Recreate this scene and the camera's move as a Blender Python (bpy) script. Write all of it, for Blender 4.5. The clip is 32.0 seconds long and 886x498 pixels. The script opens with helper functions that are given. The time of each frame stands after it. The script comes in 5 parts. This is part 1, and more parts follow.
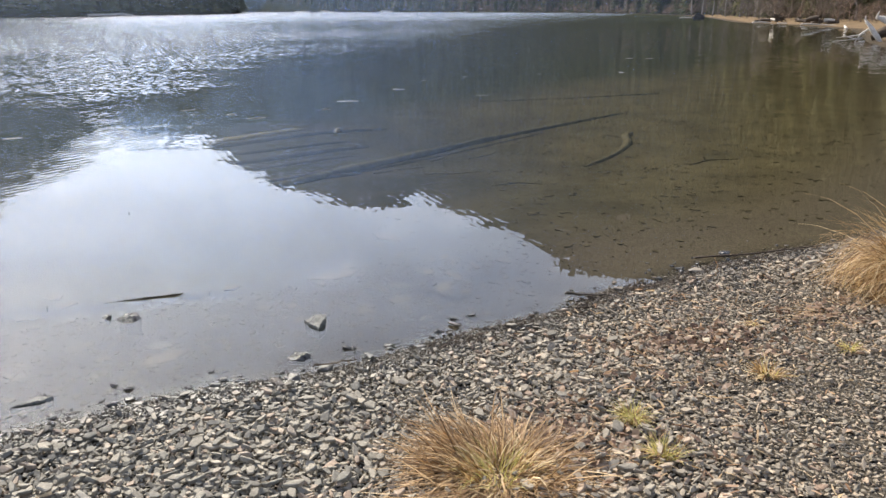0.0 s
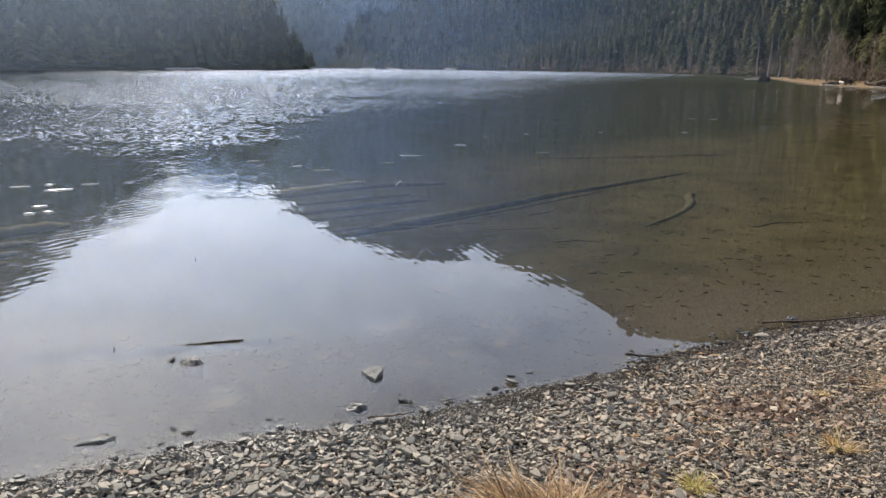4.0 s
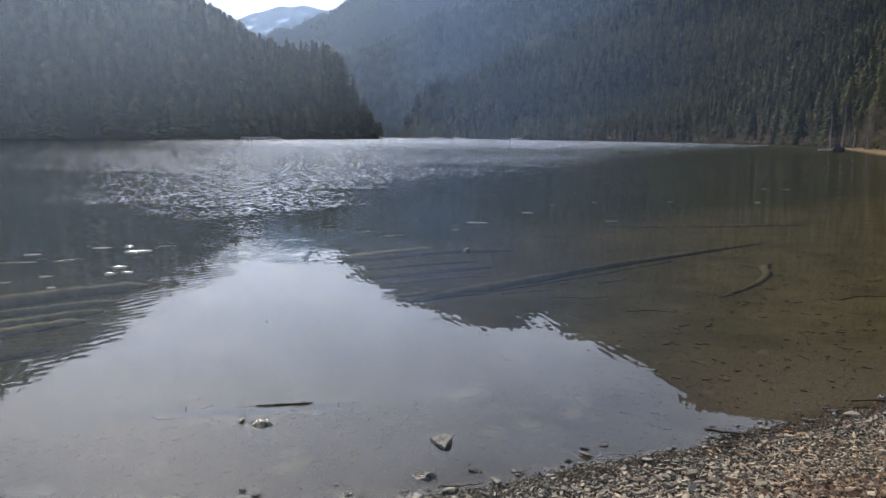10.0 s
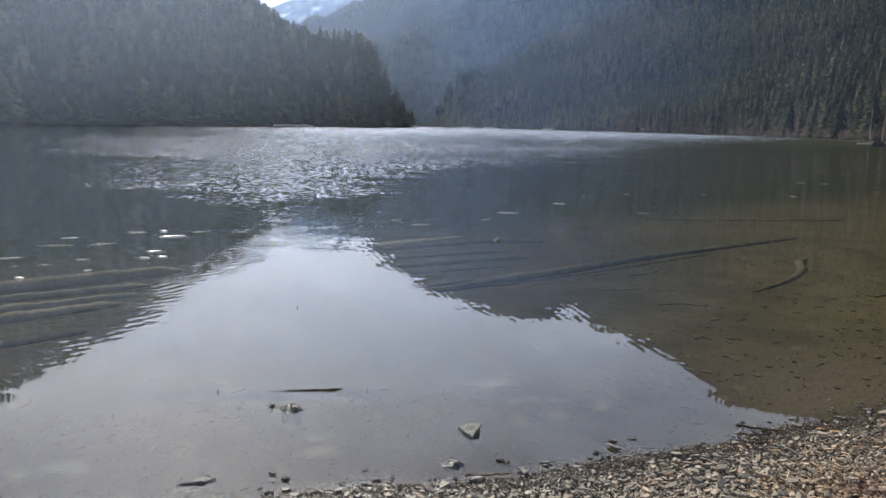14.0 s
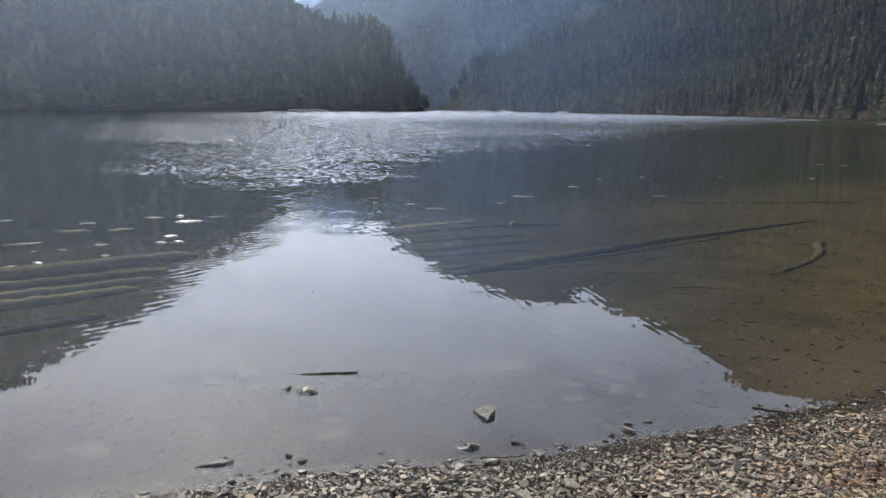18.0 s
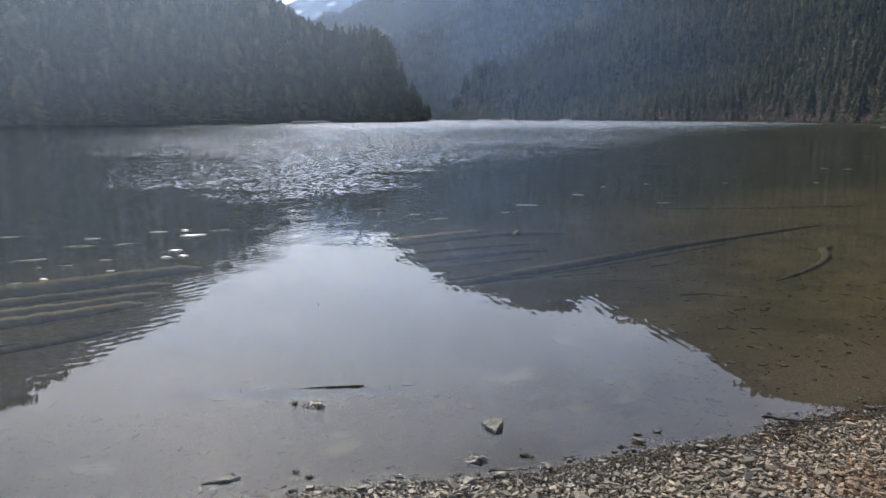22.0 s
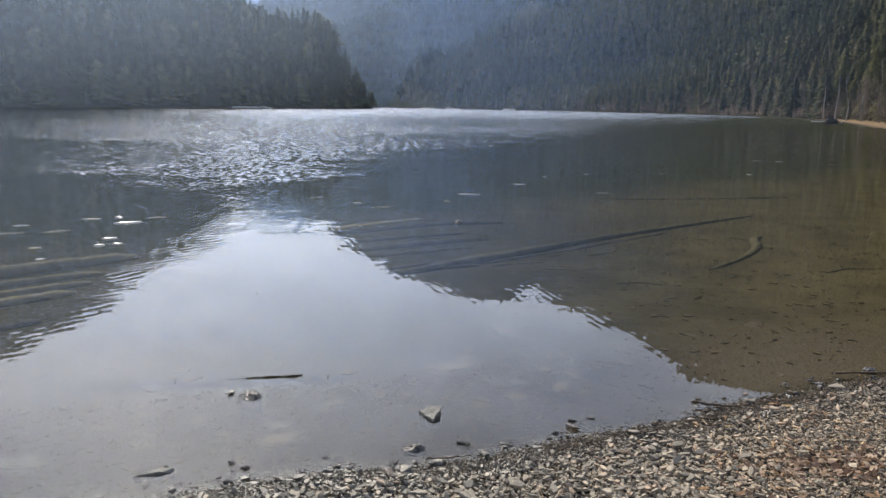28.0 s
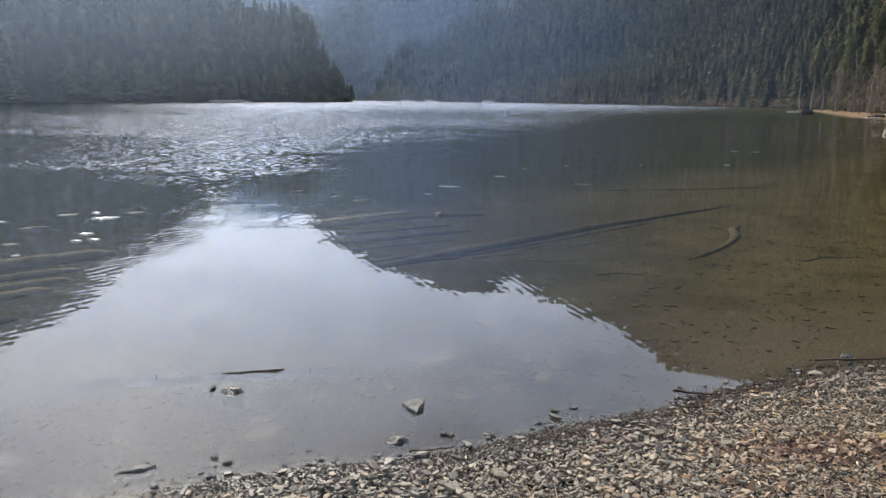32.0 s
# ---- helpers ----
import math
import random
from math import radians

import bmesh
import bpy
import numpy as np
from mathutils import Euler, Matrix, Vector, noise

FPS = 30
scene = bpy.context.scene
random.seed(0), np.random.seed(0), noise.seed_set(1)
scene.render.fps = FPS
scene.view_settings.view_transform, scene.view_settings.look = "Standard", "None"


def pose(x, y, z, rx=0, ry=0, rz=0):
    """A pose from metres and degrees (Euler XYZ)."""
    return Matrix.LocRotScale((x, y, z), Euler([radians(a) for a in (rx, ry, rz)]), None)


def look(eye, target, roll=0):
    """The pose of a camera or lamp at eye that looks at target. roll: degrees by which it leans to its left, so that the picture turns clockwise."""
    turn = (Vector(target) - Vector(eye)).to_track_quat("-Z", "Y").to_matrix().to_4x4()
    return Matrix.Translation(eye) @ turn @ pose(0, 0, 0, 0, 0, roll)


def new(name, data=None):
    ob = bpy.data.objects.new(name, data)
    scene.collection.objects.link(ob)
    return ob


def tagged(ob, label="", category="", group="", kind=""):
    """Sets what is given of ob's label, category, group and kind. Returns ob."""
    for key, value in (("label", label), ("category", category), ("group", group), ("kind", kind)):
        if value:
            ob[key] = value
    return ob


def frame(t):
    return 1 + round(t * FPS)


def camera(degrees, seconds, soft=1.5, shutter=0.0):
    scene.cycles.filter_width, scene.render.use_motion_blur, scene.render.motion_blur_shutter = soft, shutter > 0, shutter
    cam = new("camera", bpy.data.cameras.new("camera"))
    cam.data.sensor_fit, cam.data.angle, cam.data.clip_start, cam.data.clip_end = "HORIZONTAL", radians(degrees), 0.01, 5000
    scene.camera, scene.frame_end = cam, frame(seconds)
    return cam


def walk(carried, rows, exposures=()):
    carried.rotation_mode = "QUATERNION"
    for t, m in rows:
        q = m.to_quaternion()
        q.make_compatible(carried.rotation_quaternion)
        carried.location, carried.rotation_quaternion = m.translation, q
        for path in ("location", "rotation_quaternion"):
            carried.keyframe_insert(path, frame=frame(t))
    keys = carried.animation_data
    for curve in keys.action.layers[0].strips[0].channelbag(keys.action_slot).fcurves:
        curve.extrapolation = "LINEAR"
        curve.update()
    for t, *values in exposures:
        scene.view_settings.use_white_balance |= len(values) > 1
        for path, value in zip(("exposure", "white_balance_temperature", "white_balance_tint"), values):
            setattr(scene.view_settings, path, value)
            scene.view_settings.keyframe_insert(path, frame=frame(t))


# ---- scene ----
cam = camera(58.2, 32.0)

PATH = [
    (0, (-0.065, -0.057, 1.666), (-0.08, 1.858, 1.089), -0.3),
    (0.5, (-0.095, -0.047, 1.66), (-0.282, 1.863, 1.098), -0.3),
    (1, (-0.095, -0.055, 1.657), (-0.331, 1.857, 1.12), -0.6),
    (1.5, (-0.087, -0.051, 1.657), (-0.318, 1.866, 1.134), -0.2),
    (2, (-0.096, -0.049, 1.656), (-0.317, 1.872, 1.143), 0.4),
    (2.5, (-0.093, -0.049, 1.66), (-0.298, 1.877, 1.16), 0.7),
    (3, (-0.08, -0.057, 1.667), (-0.262, 1.874, 1.18), 0.6),
    (3.5, (-0.083, -0.059, 1.666), (-0.247, 1.879, 1.199), 0.4),
    (5.5, (-0.093, -0.059, 1.672), (-0.246, 1.899, 1.293), 0.6),
    (6, (-0.1, -0.054, 1.665), (-0.272, 1.906, 1.305), 0.5),
    (6.5, (-0.101, -0.076, 1.667), (-0.283, 1.885, 1.32), 0.5),
    (7, (-0.109, -0.071, 1.671), (-0.272, 1.897, 1.354), 0.8),
    (7.5, (-0.129, -0.052, 1.661), (-0.295, 1.919, 1.364), 1.0),
    (8, (-0.142, -0.034, 1.659), (-0.348, 1.934, 1.369), 1.2),
    (8.5, (-0.147, -0.041, 1.659), (-0.4, 1.922, 1.375), 1.1),
    (9, (-0.147, -0.039, 1.66), (-0.437, 1.921, 1.382), 0.8),
    (9.5, (-0.148, -0.036, 1.651), (-0.455, 1.921, 1.373), 0.8),
    (10, (-0.138, -0.033, 1.647), (-0.46, 1.921, 1.367), 0.6),
    (10.5, (-0.139, -0.031, 1.642), (-0.473, 1.92, 1.356), 0.6),
    (11, (-0.142, -0.036, 1.642), (-0.485, 1.913, 1.352), 0.8),
    (11.5, (-0.138, -0.032, 1.639), (-0.489, 1.914, 1.343), 0.9),
    (12, (-0.143, -0.033, 1.641), (-0.504, 1.911, 1.338), 1.1),
    (12.5, (-0.141, -0.022, 1.642), (-0.512, 1.919, 1.33), 1.2),
    (13, (-0.149, -0.024, 1.645), (-0.527, 1.915, 1.33), 1.2),
    (13.5, (-0.143, -0.033, 1.647), (-0.531, 1.904, 1.337), 1.2),
    (14, (-0.144, -0.038, 1.646), (-0.538, 1.899, 1.339), 1.2),
    (14.5, (-0.152, -0.04, 1.645), (-0.553, 1.895, 1.338), 1.2),
    (16.5, (-0.131, -0.042, 1.645), (-0.554, 1.885, 1.318), 1.1),
    (17, (-0.138, -0.033, 1.64), (-0.563, 1.892, 1.302), 1.0),
    (17.5, (-0.139, -0.032, 1.642), (-0.567, 1.891, 1.299), 0.9),
    (18, (-0.142, -0.031, 1.641), (-0.571, 1.891, 1.294), 0.8),
    (18.5, (-0.148, -0.03, 1.64), (-0.581, 1.891, 1.296), 0.8),
    (19, (-0.148, -0.013, 1.659), (-0.589, 1.908, 1.316), 0.8),
    (19.5, (-0.139, -0.017, 1.659), (-0.581, 1.905, 1.323), 0.6),
    (20, (-0.142, -0.032, 1.667), (-0.584, 1.89, 1.335), 0.3),
    (20.5, (-0.145, -0.028, 1.659), (-0.581, 1.896, 1.331), 0.1),
    (21, (-0.137, -0.017, 1.657), (-0.57, 1.908, 1.333), -0.0),
    (21.5, (-0.152, -0.015, 1.657), (-0.585, 1.911, 1.334), -0.1),
    (22, (-0.148, -0.016, 1.652), (-0.589, 1.907, 1.328), -0.1),
    (22.5, (-0.151, -0.028, 1.65), (-0.596, 1.894, 1.325), 0.0),
    (23, (-0.148, -0.024, 1.654), (-0.596, 1.898, 1.328), 0.2),
    (23.5, (-0.141, -0.021, 1.655), (-0.574, 1.905, 1.334), 0.4),
    (24, (-0.129, -0.032, 1.66), (-0.543, 1.899, 1.34), 0.5),
    (24.5, (-0.126, -0.03, 1.656), (-0.52, 1.904, 1.339), 0.5),
    (25, (-0.137, -0.021, 1.651), (-0.519, 1.914, 1.321), 0.7),
    (25.5, (-0.14, -0.018, 1.647), (-0.518, 1.915, 1.297), 0.7),
    (27.5, (-0.127, -0.024, 1.654), (-0.472, 1.914, 1.3), 0.4),
    (28, (-0.119, -0.022, 1.66), (-0.42, 1.924, 1.308), 0.8),
    (28.5, (-0.125, -0.012, 1.647), (-0.394, 1.938, 1.292), 1.6),
    (29, (-0.138, -0.005, 1.648), (-0.397, 1.944, 1.285), 1.8),
    (29.5, (-0.131, -0.001, 1.647), (-0.394, 1.946, 1.275), 1.5),
    (30, (-0.127, -0.003, 1.651), (-0.393, 1.942, 1.273), 1.3),
    (30.5, (-0.121, -0.006, 1.649), (-0.386, 1.941, 1.276), 0.8),
    (31, (-0.12, -0.011, 1.655), (-0.376, 1.938, 1.286), 0.6),
    (31.5, (-0.125, -0.01, 1.653), (-0.376, 1.939, 1.281), 0.5),
    (32, (-0.126, -0.015, 1.654), (-0.378, 1.934, 1.285), 0.5),
]
EXPOSURES = [(0, 0.9), (3, 0.78), (6, 0.28), (7, 0.12), (9, 0.14), (11, 0.33), (13, 0.4), (17, 0.45), (20, 0.25), (22, 0.28), (24, 0.38), (28, 0.52), (30, 0.6), (32, 0.58)]
walk(cam, [(t, look(eye, target, roll)) for t, eye, target, roll in PATH], EXPOSURES)

# ---------------------------------------------------------------- world, sun
SUN_AZ, SUN_EL = -32.0, 37.0          # degrees from +y to the right, above the horizon
world = bpy.data.worlds.new("sky")
scene.world = world
world.use_nodes = True
wn, wl = world.node_tree.nodes, world.node_tree.links
wn.clear()
w_out = wn.new("ShaderNodeOutputWorld")
w_bg = wn.new("ShaderNodeBackground")
w_sky = wn.new("ShaderNodeTexSky")
w_sky.sky_type = "NISHITA"
w_sky.sun_disc = False
w_sky.sun_elevation = radians(SUN_EL)
w_sky.sun_rotation = radians(SUN_AZ)
w_sky.air_density, w_sky.dust_density, w_sky.ozone_density = 1.0, 3.5, 1.0
w_co = wn.new("ShaderNodeTexCoord")
w_map = wn.new("ShaderNodeMapping")
w_map.inputs["Scale"].default_value = (1.0, 0.5, 2.8)
w_noise = wn.new("ShaderNodeTexNoise")
w_noise.inputs["Scale"].default_value = 8.0
w_noise.inputs["Detail"].default_value = 3.0
w_ramp = wn.new("ShaderNodeMapRange")
w_ramp.inputs["From Min"].default_value, w_ramp.inputs["From Max"].default_value = 0.36, 0.72
w_ramp.inputs["To Min"].default_value, w_ramp.inputs["To Max"].default_value = 0.02, 0.28
w_mix = wn.new("ShaderNodeMix")
w_mix.data_type = "RGBA"
w_mix.inputs[7].default_value = (20.0, 21.5, 25.0, 1)
w_bg.inputs["Strength"].default_value = 0.09
wl.new(w_co.outputs["Generated"], w_map.inputs["Vector"])
wl.new(w_map.outputs["Vector"], w_noise.inputs["Vector"])
wl.new(w_noise.outputs["Fac"], w_ramp.inputs["Value"])
wl.new(w_ramp.outputs["Result"], w_mix.inputs[0])
w_tint = wn.new("ShaderNodeMix")
w_tint.data_type, w_tint.blend_type = "RGBA", "MULTIPLY"
w_tint.inputs[0].default_value = 1.0
w_tint.inputs[7].default_value = (0.85, 0.95, 1.13, 1)
wl.new(w_sky.outputs["Color"], w_tint.inputs[6])
wl.new(w_tint.outputs[2], w_mix.inputs[6])
wl.new(w_mix.outputs[2], w_bg.inputs["Color"])
wl.new(w_bg.outputs["Background"], w_out.inputs["Surface"])

sun_data = bpy.data.lights.new("sun", "SUN")
sun_data.energy, sun_data.angle, sun_data.color = 5.0, radians(0.53), (1.0, 0.91, 0.77)
sun = new("sun", sun_data)
sa, se = radians(SUN_AZ), radians(SUN_EL)
sun_way = Vector((math.sin(sa) * math.cos(se), math.cos(sa) * math.cos(se), math.sin(se)))
sun.matrix_world = look(sun_way * 100, (0, 0, 0))


# ---------------------------------------------------------------- materials
class Nodes:
    """A short way to write a node material."""

    def __init__(self, name):
        self.mat = bpy.data.materials.new(name)
        self.mat.use_nodes = True
        self.t = self.mat.node_tree
        self.t.nodes.clear()
        self.out = self.t.nodes.new("ShaderNodeOutputMaterial")

    def add(self, kind, **sockets):
        n = self.t.nodes.new("ShaderNode" + kind)
        for key, value in sockets.items():
            self.put(n, key.replace("_", " "), value)
        return n

    def put(self, n, key, value):
        if isinstance(value, bpy.types.NodeSocket):
            self.t.links.new(value, n.inputs[key])
        else:
            n.inputs[key].default_value = value

    def position(self):
        return self.add("NewGeometry").outputs["Position"]

    def island(self):
        return self.add("NewGeometry").outputs["Random Per Island"]

    def object_random(self):
        return self.add("ObjectInfo").outputs["Random"]

    def noise(self, scale, detail=4.0, vector=None, stretch=None, rough=0.55):
        v = vector or self.position()
        if stretch:
            m = self.add("Mapping", Vector=v)
            m.inputs["Scale"].default_value = stretch
            v = m.outputs["Vector"]
        n = self.add("TexNoise", Vector=v)
        n.inputs["Scale"].default_value, n.inputs["Detail"].default_value = scale, detail
        n.inputs["Roughness"].default_value = rough
        return n

    def ramp(self, fac, stops):
        r = self.add("ValToRGB", Fac=fac)
        e = r.color_ramp.elements
        while len(e) < len(stops):
            e.new(0.5)
        for el, (p, c) in zip(e, stops):
            el.position, el.color = p, (*c, 1)
        return r.outputs["Color"]

    def span(self, value, a, b, c=0.0, d=1.0, smooth=False):
        m = self.add("MapRange", Value=value)
        if smooth:
            m.interpolation_type = "SMOOTHSTEP"
        m.inputs["From Min"].default_value, m.inputs["From Max"].default_value = a, b
        m.inputs["To Min"].default_value, m.inputs["To Max"].default_value = c, d
        return m.outputs["Result"]

    def mix(self, fac, a, b, blend="MIX"):
        m = self.add("Mix")
        m.data_type, m.blend_type = "RGBA", blend
        for i, v in ((0, fac), (6, a), (7, b)):
            if isinstance(v, bpy.types.NodeSocket):
                self.t.links.new(v, m.inputs[i])
            else:
                m.inputs[i].default_value = (*v, 1) if isinstance(v, tuple) else v
        return m.outputs[2]

    def math(self, op, a, b=0.0, clamp=False):
        m = self.add("Math")
        m.operation, m.use_clamp = op, clamp
        for i, v in ((0, a), (1, b)):
            if isinstance(v, bpy.types.NodeSocket):
                self.t.links.new(v, m.inputs[i])
            else:
                m.inputs[i].default_value = v
        return m.outputs[0]

    def bump(self, height, strength=0.5, distance=0.01):
        b = self.add("Bump", Height=height)
        b.inputs["Strength"].default_value, b.inputs["Distance"].default_value = strength, distance
        return b.outputs["Normal"]

    def surface(self, color, rough=0.8, normal=None, spec=0.5):
        p = self.add("BsdfPrincipled")
        self.put(p, "Base Color", (*color, 1) if isinstance(color, tuple) else color)
        self.put(p, "Roughness", rough)
        p.inputs["Specular IOR Level"].default_value = spec
        if normal:
            self.put(p, "Normal", normal)
        self.t.links.new(p.outputs["BSDF"], self.out.inputs["Surface"])
        return self.mat


def wet_mix(n, color, dark=0.42):
    """Wet and darker up to a few centimetres above the lake."""
    z = n.add("SeparateXYZ", Vector=n.position()).outputs["Z"]
    edge = n.math("ADD", z, n.span(n.noise(6, 3).outputs["Fac"], 0.3, 0.7, -0.02, 0.02))
    wet = n.span(edge, 0.016, 0.06, 1.0, 0.0, True)
    return n.mix(wet, color, n.mix(1.0, color, (dark, dark, dark), "MULTIPLY")), wet


def make_stone(name, pick, dull=False):
    n = Nodes(name)
    r = n.island() if pick == "island" else n.object_random()
    base = n.ramp(r, [(0.0, (0.1, 0.098, 0.09)), (0.2, (0.22, 0.21, 0.185)), (0.36, (0.15, 0.15, 0.138)),
                      (0.52, (0.3, 0.275, 0.235)), (0.68, (0.2, 0.19, 0.168)), (0.82, (0.38, 0.35, 0.305)),
                      (0.91, (0.31, 0.22, 0.165)), (1.0, (0.44, 0.41, 0.36))])
    grain = n.noise(90, 6, rough=0.7).outputs["Fac"]
    blotch = n.noise(18, 3).outputs["Fac"]
    x = n.add("SeparateXYZ", Vector=n.position()).outputs["X"]
    base = n.mix(1.0, base, n.mix(n.span(x, -0.8, 1.2), (1.02, 0.98, 0.88), (1.17, 0.99, 0.79)), "MULTIPLY")
    base = n.mix(0.3, n.mix(1.0, base, (1.24, 1.24, 1.24), "MULTIPLY"), (0.25, 0.226, 0.186))
    col = n.mix(n.span(grain, 0.35, 0.7), n.mix(1.0, base, (0.66, 0.66, 0.64), "MULTIPLY"), base)
    col = n.mix(n.span(blotch, 0.52, 0.75, 0, 0.4), col, (0.24, 0.215, 0.17))
    if dull:
        return n.surface(n.mix(0.82, n.mix(1.0, col, (0.45, 0.43, 0.41), "MULTIPLY"), (0.066, 0.059, 0.049)), 0.95, n.bump(grain, 0.6, 0.006), spec=0.0)
    col, wet = wet_mix(n, col)
    return n.surface(col, n.span(wet, 0, 1, 0.8, 0.38), n.bump(grain, 0.6, 0.006))


M = {}
M["gravel"] = make_stone("gravel_stone", "island")
M["stone"] = make_stone("shore_stone", "object")
M["drowned"] = make_stone("drowned_stone", "island", True)


def make_pale_stone():
    n = Nodes("pale_stone")
    g = n.noise(60, 6, rough=0.7).outputs["Fac"]
    col = n.mix(n.span(g, 0.35, 0.7), (0.1, 0.1, 0.088), (0.29, 0.285, 0.255))
    col = n.mix(n.span(n.noise(22, 4).outputs["Fac"], 0.56, 0.66, 0.0, 0.8), col, (0.075, 0.072, 0.066))
    return n.surface(col, 0.7, n.bump(g, 0.8, 0.008), spec=0.3)


M["pale_stone"] = make_pale_stone()


def make_wet_stone():
    n = Nodes("wet_stone")
    g = n.noise(50, 6, rough=0.7).outputs["Fac"]
    col = n.mix(n.span(g, 0.35, 0.7), (0.022, 0.021, 0.02), (0.07, 0.067, 0.062))
    return n.surface(col, n.span(g, 0.3, 0.7, 0.12, 0.45), n.bump(g, 0.9, 0.008), spec=0.45)


M["wet_stone"] = make_wet_stone()


def make_ground():
    n = Nodes("ground")
    pos = n.position()
    xyz = n.add("SeparateXYZ", Vector=pos)
    x, y, z = xyz.outputs
    # fine gravel, sand and grit of the beach
    pebbles = n.add("TexVoronoi", Vector=pos)
    pebbles.inputs["Scale"].default_value = 60
    fine = n.noise(140, 5).outputs["Fac"]
    beach = n.ramp(n.add("SeparateColor", Color=pebbles.outputs["Color"]).outputs[0],
                   [(0.0, (0.02, 0.018, 0.015)), (0.5, (0.045, 0.039, 0.032)), (1.0, (0.09, 0.077, 0.061))])
    beach = n.mix(n.span(fine, 0.4, 0.65, 0, 0.5), beach, (0.1, 0.085, 0.065))
    bare = n.math("MAXIMUM", n.span(y, 2.1, 1.2, 0, 1, True), n.span(x, 2.6, 3.8, 0, 1, True))
    beach = n.mix(bare, beach, n.mix(1.0, beach, (1.6, 1.6, 1.6), "MULTIPLY"))
    # lake bed: silt with darker litter, coloured greener where deep water takes the light
    silt = n.mix(n.span(n.noise(1.3, 6).outputs["Fac"], 0.35, 0.68), (0.052, 0.048, 0.031), (0.085, 0.077, 0.049))
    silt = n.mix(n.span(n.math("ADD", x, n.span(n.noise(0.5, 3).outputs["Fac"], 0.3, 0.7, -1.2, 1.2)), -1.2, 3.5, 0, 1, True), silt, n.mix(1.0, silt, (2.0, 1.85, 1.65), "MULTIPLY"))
    specks = n.noise(9, 6, stretch=(0.5, 1.6, 1), rough=0.65).outputs["Fac"]
    silt = n.mix(n.span(specks, 0.54, 0.66, 0, 0.65), silt, (0.045, 0.036, 0.024))
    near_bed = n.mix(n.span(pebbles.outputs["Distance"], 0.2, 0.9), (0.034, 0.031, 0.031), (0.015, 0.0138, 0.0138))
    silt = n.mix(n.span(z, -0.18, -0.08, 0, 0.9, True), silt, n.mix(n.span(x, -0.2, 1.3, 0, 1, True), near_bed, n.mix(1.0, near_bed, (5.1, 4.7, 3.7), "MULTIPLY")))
    # deeper bed off the shore: light lost in deep water, put into the colour
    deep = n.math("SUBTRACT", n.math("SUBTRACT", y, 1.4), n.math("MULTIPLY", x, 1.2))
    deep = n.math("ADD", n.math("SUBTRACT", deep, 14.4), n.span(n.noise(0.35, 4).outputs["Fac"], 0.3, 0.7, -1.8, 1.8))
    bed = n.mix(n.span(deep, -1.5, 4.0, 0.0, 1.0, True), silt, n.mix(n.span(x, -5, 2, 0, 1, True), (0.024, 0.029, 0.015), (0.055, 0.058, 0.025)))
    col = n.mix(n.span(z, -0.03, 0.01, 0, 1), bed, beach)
    # sand bar across the bay, forest floor behind it
    sand = n.mix(n.span(n.noise(0.7, 5).outputs["Fac"], 0.35, 0.7), (0.2, 0.145, 0.09), (0.11, 0.08, 0.05))
    far = n.span(y, 24, 36)
    land = n.math("MULTIPLY", far, n.span(z, 0.0, 0.06))
    bar = n.math("MULTIPLY", n.span(x, 8, 14), n.span(y, 190, 170))
    col = n.mix(land, col, n.mix(bar, (0.026, 0.023, 0.017), sand))
    floor = n.mix(n.span(n.noise(0.09, 7).outputs["Fac"], 0.35, 0.65), (0.016, 0.018, 0.011), (0.032, 0.032, 0.02))
    col = n.mix(n.math("MULTIPLY", far, n.span(z, 0.7, 1.3)), col, floor)
    # snow on the far summit
    snow = n.math("MULTIPLY", n.math("MULTIPLY", n.span(y, 3200, 3500), n.span(z, 400, 540)), n.span(n.noise(0.012, 8, rough=0.7).outputs["Fac"], 0.53, 0.63))
    col = n.mix(snow, col, (0.6, 0.63, 0.68))
    col, wet = wet_mix(n, col, 0.6)
    height = n.math("ADD", n.math("MULTIPLY", pebbles.outputs["Distance"], 1.0), fine)
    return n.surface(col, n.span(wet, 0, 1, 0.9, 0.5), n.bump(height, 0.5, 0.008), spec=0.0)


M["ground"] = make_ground()


